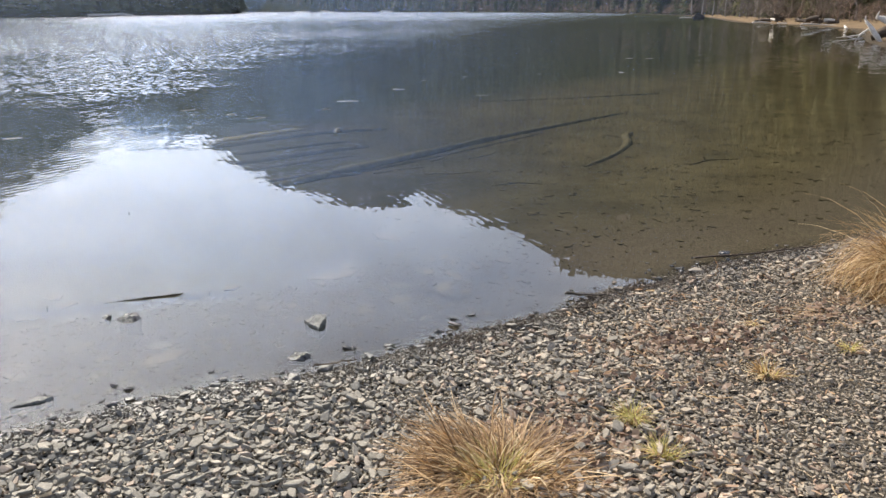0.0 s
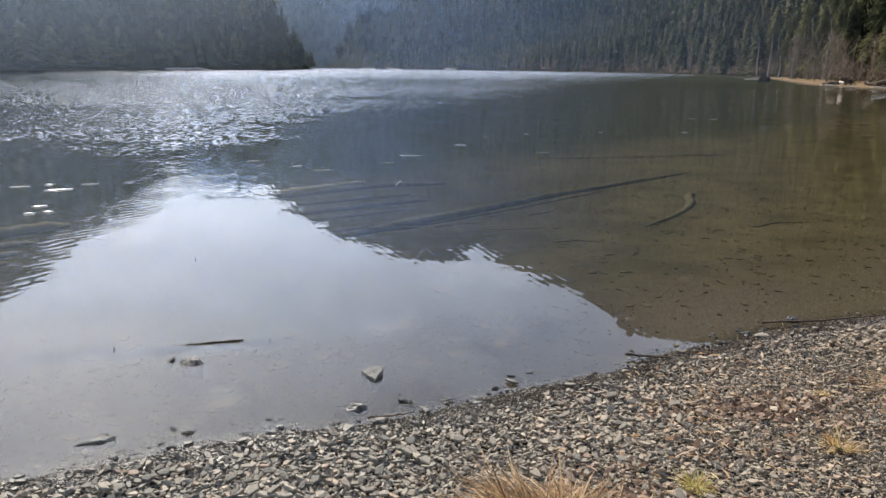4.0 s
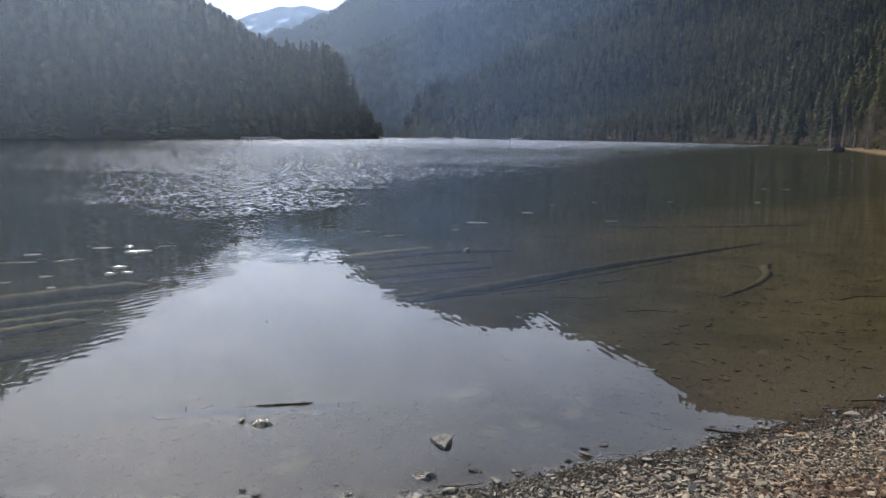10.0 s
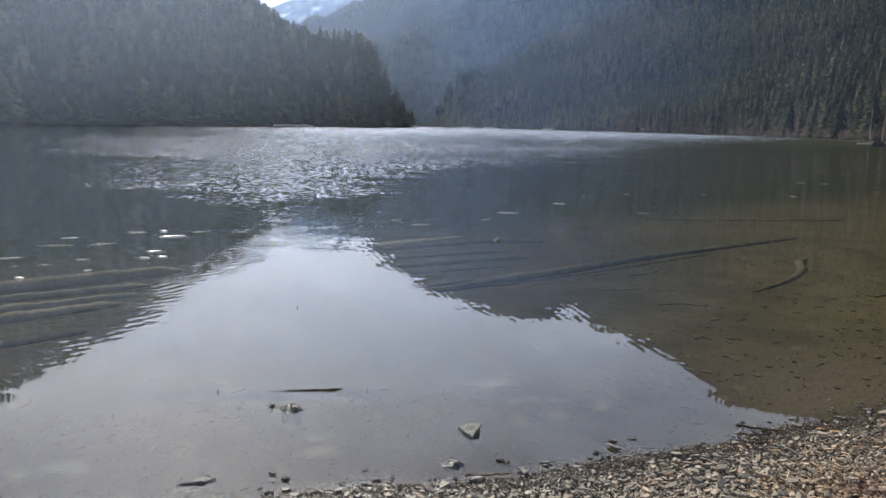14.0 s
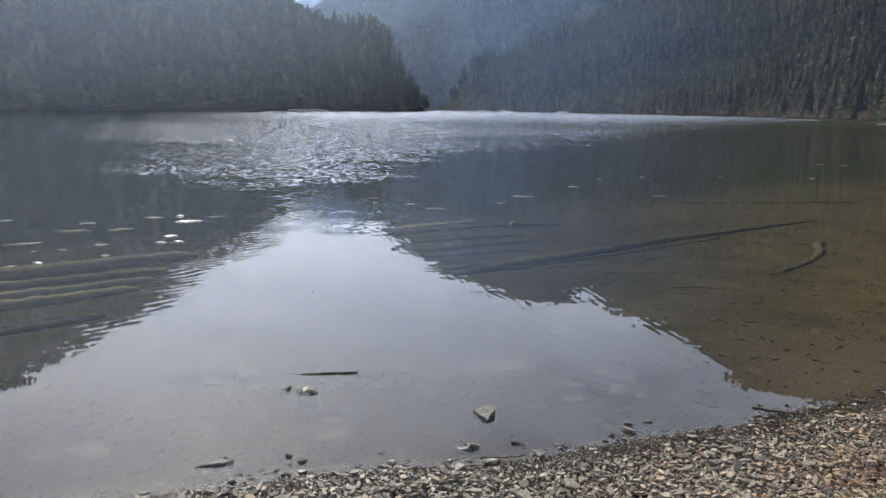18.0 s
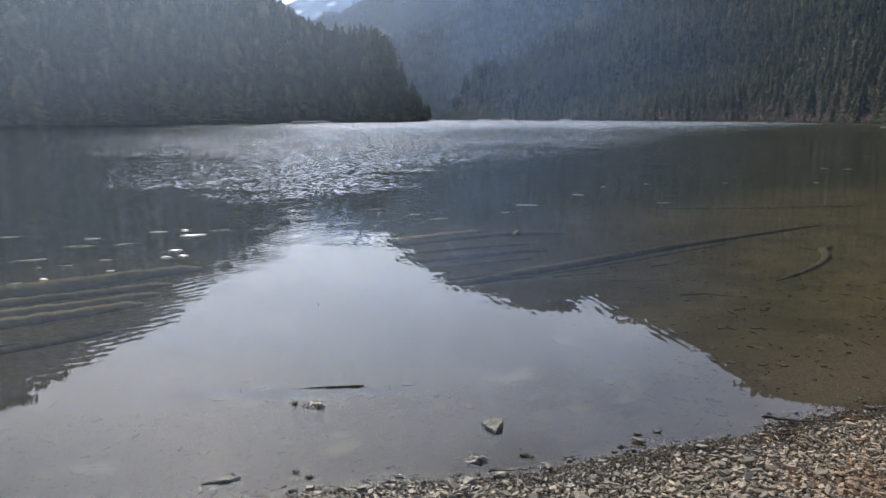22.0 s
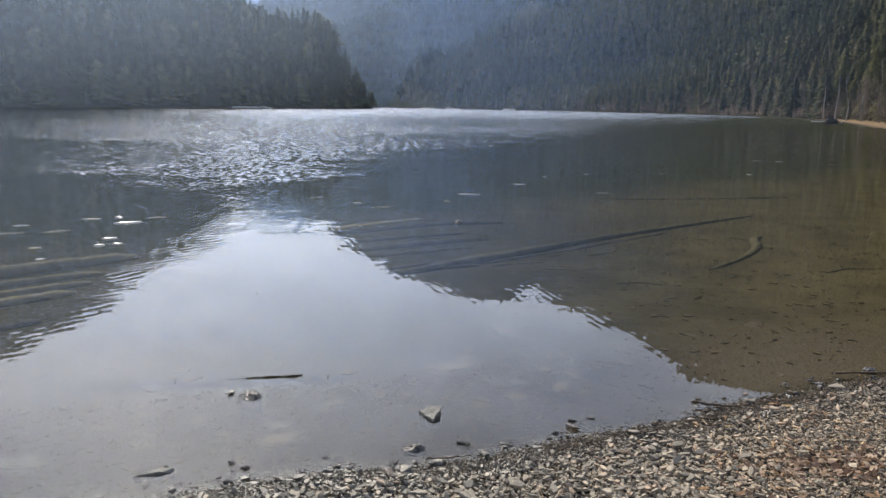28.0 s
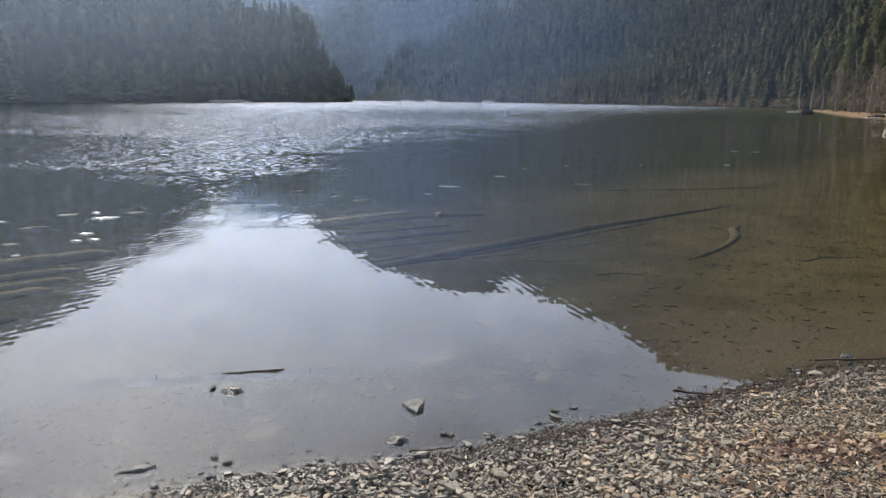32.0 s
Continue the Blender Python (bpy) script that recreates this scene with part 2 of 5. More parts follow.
def make_water():
    n = Nodes("lake_water")
    pos = n.position()
    x, y, _ = n.add("SeparateXYZ", Vector=pos).outputs
    # the wind line: calm water inshore, ruffled water beyond
    wobble = n.span(n.noise(0.35, 3).outputs["Fac"], 0.3, 0.7, -1.4, 1.4)
    f1 = n.math("SUBTRACT", y, 13.9)
    f2 = n.math("MULTIPLY", n.math("SUBTRACT", n.math("SUBTRACT", y, 36.5), n.math("MULTIPLY", x, 3.5)), 0.17)
    f = n.math("ADD", n.math("MINIMUM", f1, f2), wobble)
    wind = n.span(f, -1.0, 3.5, 0, 1)
    breeze = n.span(n.math("SUBTRACT", n.math("SUBTRACT", y, 19.0), n.math("MULTIPLY", x, 1.3)), 0, 50, 0, 0.7, True)
    wind = n.math("MAXIMUM", wind, breeze)
    shelter = n.span(n.math("DIVIDE", x, n.math("MAXIMUM", y, 1.0)), -1.0, -0.55, 0.45, 1.0, True)    # in the lee of the headland
    wind = n.math("MULTIPLY", wind, shelter)
    patch = n.span(n.noise(0.13, 4, stretch=(0.22, 1.5, 1)).outputs["Fac"], 0.35, 0.65, 0.75, 1.15)
    ripple_zone = n.span(n.math("ADD", y, n.math("MULTIPLY", x, -0.25)), 3.7, 6.2, 0.0, 1.0, True)

    def slope(scale, stretch, detail, strength):
        c = n.noise(scale, detail, stretch=stretch)
        s = n.add("VectorMath", **{})
        s.operation = "SUBTRACT"
        n.t.links.new(c.outputs["Color"], s.inputs[0])
        s.inputs[1].default_value = (0.5, 0.5, 0.5)
        k = n.add("VectorMath")
        k.operation = "SCALE"
        n.t.links.new(s.outputs[0], k.inputs[0])
        n.put(k, "Scale", strength)
        return k.outputs[0]

    def plus(a, b):
        s = n.add("VectorMath")
        n.t.links.new(a, s.inputs[0])
        n.t.links.new(b, s.inputs[1])
        return s.outputs[0]

    g1 = n.math("SUBTRACT", y, 32.0)
    g2 = n.math("MULTIPLY", n.math("SUBTRACT", n.math("SUBTRACT", y, 65.0), n.math("MULTIPLY", x, 1.95)), 0.45)
    gust = n.span(n.math("MINIMUM", g1, g2), -1.0, 2.0, 0.52, 0.85, True)
    force = n.math("MULTIPLY", n.math("MULTIPLY", wind, patch), n.math("MULTIPLY", gust, n.span(x, -15, 40, 1.0, 0.6)))
    # short wavelets inshore, longer ones out on the lake
    waves = slope(7.5, (1.15, 0.85, 1), 0.6, n.math("MULTIPLY", force, n.span(y, 18, 34, 1.0, 0.0, True)))
    waves = plus(waves, slope(6.5, (1.2, 0.6, 1), 0.8, n.math("MULTIPLY", n.math("MULTIPLY", force, 1.0), n.math("MULTIPLY", n.span(y, 16, 30, 0.0, 1.0, True), n.span(y, 55, 95, 1.0, 0.0, True)))))
    waves = plus(waves, slope(4.0, (1.3, 0.4, 1), 1.0, n.math("MULTIPLY", force, n.span(y, 50, 90, 0.0, 0.6, True))))
    calm = n.math("MULTIPLY", n.math("SUBTRACT", 1.0, wind), ripple_zone)
    reach = n.math("MULTIPLY", n.math("MULTIPLY", calm, n.span(x, -2.5, 1.5, 1.0, 0.5)), n.span(y, 5, 18, 0.7, 1.0))
    ripples = slope(15.0, (0.7, 0.8, 1), 0.4, n.math("MULTIPLY", reach, 0.022))

    def train(across, along, length, seed, strength):
        """A train of short parallel wavelets, bent and broken up by noise."""
        c = n.add("CombineXYZ", X=n.math("ADD", n.math("MULTIPLY", x, across), n.math("MULTIPLY", y, along)), Y=float(seed))
        w = n.add("TexWave", Vector=c.outputs[0])
        w.inputs["Scale"].default_value = 0.314 / length
        bend = n.span(n.noise(1.1, 3).outputs["Fac"], 0.3, 0.7, 0.0, 7.0)
        n.put(w, "Phase Offset", bend)
        gate = n.span(n.noise(2.2, 3, stretch=(1.0, 0.6, 1.0)).outputs["Fac"], 0.35, 0.65, 0.15, 1.3)
        k = n.math("MULTIPLY", n.math("SUBTRACT", w.outputs["Fac"], 0.5), n.math("MULTIPLY", strength, gate))
        return n.add("CombineXYZ", X=n.math("MULTIPLY", k, across), Y=n.math("MULTIPLY", k, along)).outputs[0]

    side = n.span(x, -4.6, -3.2, 1.0, 0.0, True)
    ripples = plus(ripples, train(0.85, -0.53, 0.13, 1, n.math("MULTIPLY", n.math("MULTIPLY", reach, side), 0.036)))
    ripples = plus(ripples, train(0.9, 0.44, 0.085, 4, n.math("MULTIPLY", n.math("MULTIPLY", reach, n.math("SUBTRACT", 1.0, side)), 0.024)))
    chop = slope(4.0, (0.9, 1.0, 1), 1.0, n.math("MULTIPLY", n.math("SUBTRACT", 1.0, wind), n.span(y, 16, 50, 0.0, 0.3)))
    swell = slope(1.3, (0.22, 1.5, 1), 3.0, 0.03)
    steep = n.add("VectorMath")          # wind waves lean towards the shore
    steep.operation = "SCALE"
    steep.inputs[0].default_value = (0.0, -0.03, 0.0)
    n.put(steep, "Scale", n.math("MULTIPLY", wind, n.math("ADD", n.span(y, 14, 45, 0.8, 1.6), n.math("ADD", n.span(y, 45, 140, 0.0, 1.7), n.span(y, 110, 260, 0.0, 3.2)))))
    # a slick line on the calm water by the floating stick
    off = n.math("ABSOLUTE", n.math("SUBTRACT", n.math("SUBTRACT", y, 4.37), n.math("MULTIPLY", n.math("ADD", x, 1.9), 0.31)))
    line = n.math("MULTIPLY", n.span(off, 0.03, 0.12, 1, 0, True), n.math("MULTIPLY", n.span(x, -1.5, -1.3, 1, 0, True), n.span(x, -3.6, -2.3, 0.1, 1, True)))
    slick = n.add("VectorMath")
    slick.operation = "SCALE"
    slick.inputs[0].default_value = (0.0, 0.03, 0.0)
    n.put(slick, "Scale", line)
    total = plus(plus(plus(plus(waves, plus(ripples, chop)), swell), steep.outputs[0]), slick.outputs[0])
    flat = n.add("VectorMath")
    flat.operation = "MULTIPLY"
    n.t.links.new(total, flat.inputs[0])
    flat.inputs[1].default_value = (1, 1, 0)
    up = n.add("VectorMath")
    n.t.links.new(flat.outputs[0], up.inputs[0])
    up.inputs[1].default_value = (0, 0, 1)
    unit = n.add("VectorMath")
    unit.operation = "NORMALIZE"
    n.t.links.new(up.outputs[0], unit.inputs[0])
    normal = unit.outputs[0]
    fres = n.add("Fresnel", Normal=normal)
    fres.inputs["IOR"].default_value = 1.333
    gloss = n.add("BsdfGlossy", Normal=normal)
    gloss.inputs["Color"].default_value = (1, 1, 1, 1)
    gloss.inputs["Roughness"].default_value = 0.0
    clear = n.add("BsdfTransparent")
    clear.inputs["Color"].default_value = (0.92, 0.925, 0.86, 1)
    m = n.add("MixShader")
    n.t.links.new(fres.outputs[0], m.inputs[0])
    n.t.links.new(clear.outputs[0], m.inputs[1])
    n.t.links.new(gloss.outputs[0], m.inputs[2])
    n.t.links.new(m.outputs[0], n.out.inputs["Surface"])
    return n.mat


M["water"] = make_water()


def make_foliage(name, a, b, c, big=0.013):
    n = Nodes(name)
    r = n.island()
    col = n.ramp(r, [(0.0, a), (0.55, b), (1.0, c)])
    patch = n.span(n.noise(big, 4).outputs["Fac"], 0.4, 0.62)
    col = n.mix(patch, n.mix(1.0, col, (0.45, 0.52, 0.6), "MULTIPLY"), col)
    n.surface(col, 0.85, spec=0.06)
    solid = n.out.inputs["Surface"].links[0].from_socket
    tr = n.add("BsdfTranslucent", Color=col)
    m = n.add("MixShader", Fac=0.5)
    n.t.links.new(solid, m.inputs[1])
    n.t.links.new(tr.outputs[0], m.inputs[2])
    n.t.links.new(m.outputs[0], n.out.inputs["Surface"])
    return n.mat


M["conifer"] = make_foliage("conifer_foliage", (0.035, 0.046, 0.024), (0.058, 0.07, 0.034), (0.095, 0.1, 0.05))
M["conifer_near"] = make_foliage("conifer_foliage_near", (0.12, 0.122, 0.055), (0.165, 0.158, 0.072), (0.22, 0.2, 0.1), 0.15)
M["conifer_shore"] = make_foliage("conifer_foliage_shore", (0.092, 0.1, 0.052), (0.118, 0.12, 0.064), (0.185, 0.162, 0.098))
M["bare"] = make_foliage("bare_twigs", (0.095, 0.076, 0.06), (0.15, 0.122, 0.098), (0.21, 0.178, 0.147), 0.05)
M["brush"] = make_foliage("brush_twigs", (0.13, 0.09, 0.07), (0.2, 0.145, 0.11), (0.3, 0.23, 0.17), 0.3)


def make_wood(name, dark, light, scale=14.0, rough=0.75, spec=0.5):
    n = Nodes(name)
    co = n.add("TexCoord").outputs["Object"]
    g = n.noise(scale, 6, vector=co, stretch=(0.12, 1.6, 1.6), rough=0.65).outputs["Fac"]
    blotch = n.noise(3.0, 4, vector=co).outputs["Fac"]
    col = n.mix(n.span(g, 0.32, 0.7), dark, light)
    col = n.mix(n.span(blotch, 0.5, 0.75, 0, 0.5), col, dark)
    return n.surface(col, rough, n.bump(g, 0.7, 0.01), spec)


M["bleached"] = make_wood("bleached_driftwood", (0.3, 0.27, 0.23), (0.58, 0.54, 0.48))
M["wet_wood"] = make_wood("wet_dark_wood", (0.012, 0.01, 0.008), (0.05, 0.04, 0.03), rough=0.6, spec=0.25)
M["silted"] = make_wood("silted_log", (0.12, 0.103, 0.068), (0.21, 0.18, 0.12), scale=5.0, spec=0.0)
M["sunk_dark"] = make_wood("sunken_dark_wood", (0.035, 0.031, 0.025), (0.085, 0.072, 0.052), scale=8.0, spec=0.0)
M["sunk_olive"] = make_wood("sunken_olive_wood", (0.06, 0.054, 0.036), (0.135, 0.118, 0.076), scale=8.0, spec=0.0)
M["bed_litter"] = make_wood("sunken_litter", (0.055, 0.046, 0.031), (0.11, 0.092, 0.06), scale=3.0, spec=0.0)
M["silted_stone"] = make_wood("silted_stone", (0.05, 0.047, 0.041), (0.105, 0.098, 0.084), scale=9.0, spec=0.0)
M["pale_bark"] = make_wood("pale_bark", (0.14, 0.125, 0.1), (0.3, 0.27, 0.225), scale=4.0)
M["bark"] = make_wood("brown_bark", (0.04, 0.031, 0.024), (0.1, 0.076, 0.056), scale=4.0, spec=0.1)
M["boulder"] = make_wood("dark_rock", (0.025, 0.022, 0.019), (0.085, 0.075, 0.064), scale=3.0, rough=0.95, spec=0.05)
M["chip"] = make_wood("wet_pale_wood", (0.42, 0.39, 0.34), (0.75, 0.72, 0.66), rough=0.2)


M["dull_chip"] = make_wood("dull_wet_wood", (0.16, 0.15, 0.11), (0.36, 0.34, 0.27), rough=0.4)


def make_blade(name, stops):
    n = Nodes(name)
    col = n.ramp(n.island(), stops)
    p = n.add("BsdfPrincipled")
    n.put(p, "Base Color", col)
    p.inputs["Roughness"].default_value = 0.6
    tr = n.add("BsdfTranslucent", Color=col)
    m = n.add("MixShader", Fac=0.35)
    n.t.links.new(p.outputs[0], m.inputs[1])
    n.t.links.new(tr.outputs[0], m.inputs[2])
    n.t.links.new(m.outputs[0], n.out.inputs["Surface"])
    return n.mat


M["dry_blade"] = make_blade("dry_grass", [(0.0, (0.1, 0.052, 0.02)), (0.35, (0.3, 0.175, 0.066)), (0.75, (0.55, 0.385, 0.185)), (1.0, (0.74, 0.6, 0.36))])
M["thatch"] = make_blade("dead_thatch", [(0.0, (0.08, 0.042, 0.018)), (0.4, (0.28, 0.165, 0.07)), (0.8, (0.5, 0.33, 0.16)), (1.0, (0.62, 0.46, 0.27))])
M["green_blade"] = make_blade("yellow_green_grass", [(0.0, (0.3, 0.27, 0.07)), (0.6, (0.48, 0.42, 0.13)), (1.0, (0.6, 0.52, 0.2))])
M["litter"] = make_blade("plant_litter", [(0.0, (0.16, 0.08, 0.04)), (0.4, (0.34, 0.2, 0.1)), (0.8, (0.5, 0.36, 0.2)), (1.0, (0.6, 0.5, 0.36))])


M["leaf"] = make_blade("dead_leaf", [(0.0, (0.1, 0.06, 0.04)), (0.45, (0.22, 0.135, 0.085)), (0.85, (0.34, 0.235, 0.15)), (1.0, (0.5, 0.42, 0.3))])


def make_haze(name, stops, colour=(0.4, 0.59, 1.0), low=0.85, top=1.5):
    """Haze put into a sunlit translucent sheet: stops give its density along the sheet; it thins out towards the top.
    """
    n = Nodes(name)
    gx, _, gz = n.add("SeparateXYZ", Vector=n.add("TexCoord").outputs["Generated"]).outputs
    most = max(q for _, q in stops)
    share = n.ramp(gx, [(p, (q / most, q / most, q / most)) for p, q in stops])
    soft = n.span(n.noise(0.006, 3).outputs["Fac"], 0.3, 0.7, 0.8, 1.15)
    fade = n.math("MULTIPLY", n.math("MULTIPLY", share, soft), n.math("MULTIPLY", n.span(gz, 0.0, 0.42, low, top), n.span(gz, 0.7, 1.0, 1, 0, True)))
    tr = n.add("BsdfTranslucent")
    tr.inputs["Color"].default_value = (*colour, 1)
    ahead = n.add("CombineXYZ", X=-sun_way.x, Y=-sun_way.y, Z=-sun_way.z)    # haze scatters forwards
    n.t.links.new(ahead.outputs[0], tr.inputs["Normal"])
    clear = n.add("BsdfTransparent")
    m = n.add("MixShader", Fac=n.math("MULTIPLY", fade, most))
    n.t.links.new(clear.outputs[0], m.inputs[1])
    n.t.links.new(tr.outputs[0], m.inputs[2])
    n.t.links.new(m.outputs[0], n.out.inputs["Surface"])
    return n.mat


# ---------------------------------------------------------------- mesh helpers
def array_mesh(name, verts, faces, material, smooth=False):
    """A mesh of triangles or quads out of arrays."""
    verts, faces = np.asarray(verts, np.float32), np.asarray(faces, np.int32)
    k = faces.shape[1]
    me = bpy.data.meshes.new(name)
    me.vertices.add(len(verts))
    me.vertices.foreach_set("co", verts.ravel())
    me.loops.add(faces.size)
    me.loops.foreach_set("vertex_index", faces.ravel())
    me.polygons.add(len(faces))
    me.polygons.foreach_set("loop_start", np.arange(0, faces.size, k, dtype=np.int32))
    me.polygons.foreach_set("use_smooth", np.full(len(faces), smooth))
    me.update(calc_edges=True)
    me.materials.append(material)
    return me


def part(name, me, parent, label=""):
    ob = new(name, me)
    ob.parent = parent
    return tagged(ob, label)


def empty(name, m, label, category, group=""):
    ob = new(name)
    ob.empty_display_size = 0.1
    ob.matrix_world = m
    return tagged(ob, label, category, group)


def scatter(protos, which, place, turn, scale):
    """Copies of the prototype (verts, faces) pairs, joined: place (n,3), turn (n,3,3), scale (n,3)."""
    vs, fs, off = [], [], 0
    for i, (pv, pf) in enumerate(protos):
        pick = np.nonzero(which == i)[0]
        if not len(pick):
            continue
        v = pv[None] * scale[pick][:, None, :]
        v = np.einsum("nij,nkj->nki", turn[pick], v) + place[pick][:, None, :]
        f = pf[None] + (np.arange(len(pick)) * len(pv))[:, None, None] + off
        vs.append(v.reshape(-1, 3))
        fs.append(f.reshape(-1, pf.shape[1]))
        off += v.shape[0] * v.shape[1]
    return np.concatenate(vs), np.concatenate(fs)


def turns(yaw, tilt=0.0, lean=0.0):
    """Turn matrices (n,3,3) from angles in radians: tilt about x, lean about y, then yaw."""
    yaw = np.asarray(yaw, float)
    tilt, lean = np.broadcast_to(tilt, yaw.shape), np.broadcast_to(lean, yaw.shape)
    o, i = np.zeros_like(yaw), np.ones_like(yaw)
    rz = np.stack([np.cos(yaw), -np.sin(yaw), o, np.sin(yaw), np.cos(yaw), o, o, o, i], -1).reshape(-1, 3, 3)
    rx = np.stack([i, o, o, o, np.cos(tilt), -np.sin(tilt), o, np.sin(tilt), np.cos(tilt)], -1).reshape(-1, 3, 3)
    ry = np.stack([np.cos(lean), o, np.sin(lean), o, i, o, -np.sin(lean), o, np.cos(lean)], -1).reshape(-1, 3, 3)
    return rz @ rx @ ry


def vnoise(x, y, seed=0):
    """Smooth value noise in 0..1."""
    xi, yi = np.floor(x).astype(np.int64), np.floor(y).astype(np.int64)
    fx, fy = x - xi, y - yi
    fx, fy = fx * fx * (3 - 2 * fx), fy * fy * (3 - 2 * fy)

    def lattice(a, b):
        h = (a * 374761393 + b * 668265263 + seed * 974711) & 0x7FFFFFFF
        h = ((h ^ (h >> 13)) * 1274126177) & 0x7FFFFFFF
        return ((h ^ (h >> 16)) & 0xFFFF) / 65535.0
    a, b = lattice(xi, yi), lattice(xi + 1, yi)
    c, d = lattice(xi, yi + 1), lattice(xi + 1, yi + 1)
    return (a + (b - a) * fx) * (1 - fy) + (c + (d - c) * fx) * fy


def fbm(x, y, octaves=4, seed=0):
    total, amp = 0.0, 0.5
    for i in range(octaves):
        total = total + amp * vnoise(x * 2**i, y * 2**i, seed + i)
        amp *= 0.5
    return total


# ---------------------------------------------------------------- the plan of the land
SHORE = np.array([(-1.91, 2.83), (-1.63, 2.99), (-1.42, 3.13), (-1.12, 3.29), (-0.86, 3.36), (-0.47, 3.56), (-0.23, 3.74),
                  (0.14, 3.98), (0.61, 4.28), (0.94, 4.62), (1.2, 4.7), (1.58, 5.0), (2.1, 5.3), (2.8, 5.6), (3.36, 6.0),
                  (5.2, 7.6), (9.0, 13.0), (15.5, 27.0), (20.3, 40.0), (31.0, 64.0), (33.0, 76.0), (33.5, 97.0), (47.0, 152.0),
                  (54.0, 203.0), (55.0, 256.0), (46.0, 340.0), (-2.0, 480.0), (-100.0, 630.0), (-185.0, 780.0), (-260.0, 800.0),
                  (-230.0, 560.0), (-160.0, 480.0), (-101.0, 416.0), (-130.0, 305.0), (-145.0, 200.0), (-170.0, 90.0),
                  (-120.0, -30.0), (-30.0, -9.0), (-8.0, 0.2), (-4.0, 1.9)])


def in_lake(x, y):
    """Distance to the shore line, positive in the lake."""
    x, y = np.asarray(x, float), np.asarray(y, float)
    best, inside = np.full(x.shape, 1e9), np.zeros(x.shape, bool)
    for (ax, ay), (bx, by) in zip(SHORE, np.roll(SHORE, -1, 0)):
        ex, ey = bx - ax, by - ay
        k = np.clip(((x - ax) * ex + (y - ay) * ey) / (ex * ex + ey * ey), 0, 1)
        best = np.minimum(best, np.hypot(x - ax - k * ex, y - ay - k * ey))
        if ay != by:
            inside ^= ((ay > y) != (by > y)) & (x < ax + (y - ay) * ex / (by - ay))
    return np.where(inside, best, -best)


def ridge(rows, extra=0.0):
    """Crest points from rows of bearing (degrees), distance, height; a point every few metres."""
    b, r, z = np.array(rows, float).T
    k = np.linspace(0, len(rows) - 1, 12 * len(rows))
    b, r, z = (np.interp(k, np.arange(len(rows)), a) for a in (b, r, z))
    return np.stack([r * np.sin(np.radians(b)), r * np.cos(np.radians(b)), z + extra], -1)


HEADLAND = ridge([(-13.75, 421, 6), (-14.3, 424, 14), (-15.6, 430, 23), (-18.0, 440, 31), (-22, 445, 35), (-24.2, 445, 37), (-27, 450, 45),
                  (-30.5, 455, 60), (-32, 460, 80), (-35, 460, 98), (-38.3, 465, 115), (-45, 480, 143), (-60, 520, 150), (-80, 560, 140)], 2.0)
NEAR_RIDGE = ridge([(-30, 2300, 230), (-20, 2000, 200), (-12, 1700, 190), (-6, 1500, 230), (-1.7, 1500, 307), (0.6, 1500, 358), (4.8, 1500, 416), (8.8, 1480, 446), (12.6, 1450, 472),
                    (20, 1400, 490), (30, 1350, 500), (45, 1350, 500), (70, 1400, 450)])
MAIN_RIDGE = ridge([(-23.5, 2950, 270), (-20.5, 2850, 372), (-18.2, 2800, 405), (-17, 2750, 410), (-15.6, 2700, 425), (-14.3, 2680, 482), (-11.8, 2650, 560), (-8.5, 2600, 624),
                    (-5.6, 2600, 652), (-3.5, 2600, 636), (-1.7, 2600, 600), (6, 2700, 640), (15, 2800, 700)])
FAR_PEAK = ridge([(-34, 4300, 480), (-27, 4300, 470), (-24.2, 4250, 545), (-22.3, 4250, 612), (-20.8, 4250, 650), (-19.3, 4250, 668),
                  (-17.5, 4250, 630), (-12, 4300, 560)])

# wooded spurs that run down to the lake, one behind the other
SPUR_LOW = ridge([(30, 380, 70), (21, 400, 46), (17.6, 420, 33), (13.1, 480, 31), (9, 530, 21), (1.9, 560, 14), (-2.1, 590, 5)])
SPUR_MID = ridge([(22, 860, 215), (14, 880, 168), (6.7, 900, 126), (3.3, 920, 100), (-0.2, 940, 78), (-3.8, 960, 54), (-6.9, 980, 28)])
SPUR_HIGH = ridge([(4, 1230, 205), (-2, 1250, 155), (-6.2, 1300, 116), (-10.8, 1350, 64), (-12.5, 1400, 23)])


def crest_height(x, y, crest, fall):
    h = np.full(np.shape(x), -1e3)
    for cx, cy, cz in crest:
        h = np.maximum(h, cz - fall * np.hypot(x - cx, y - cy))
    return h


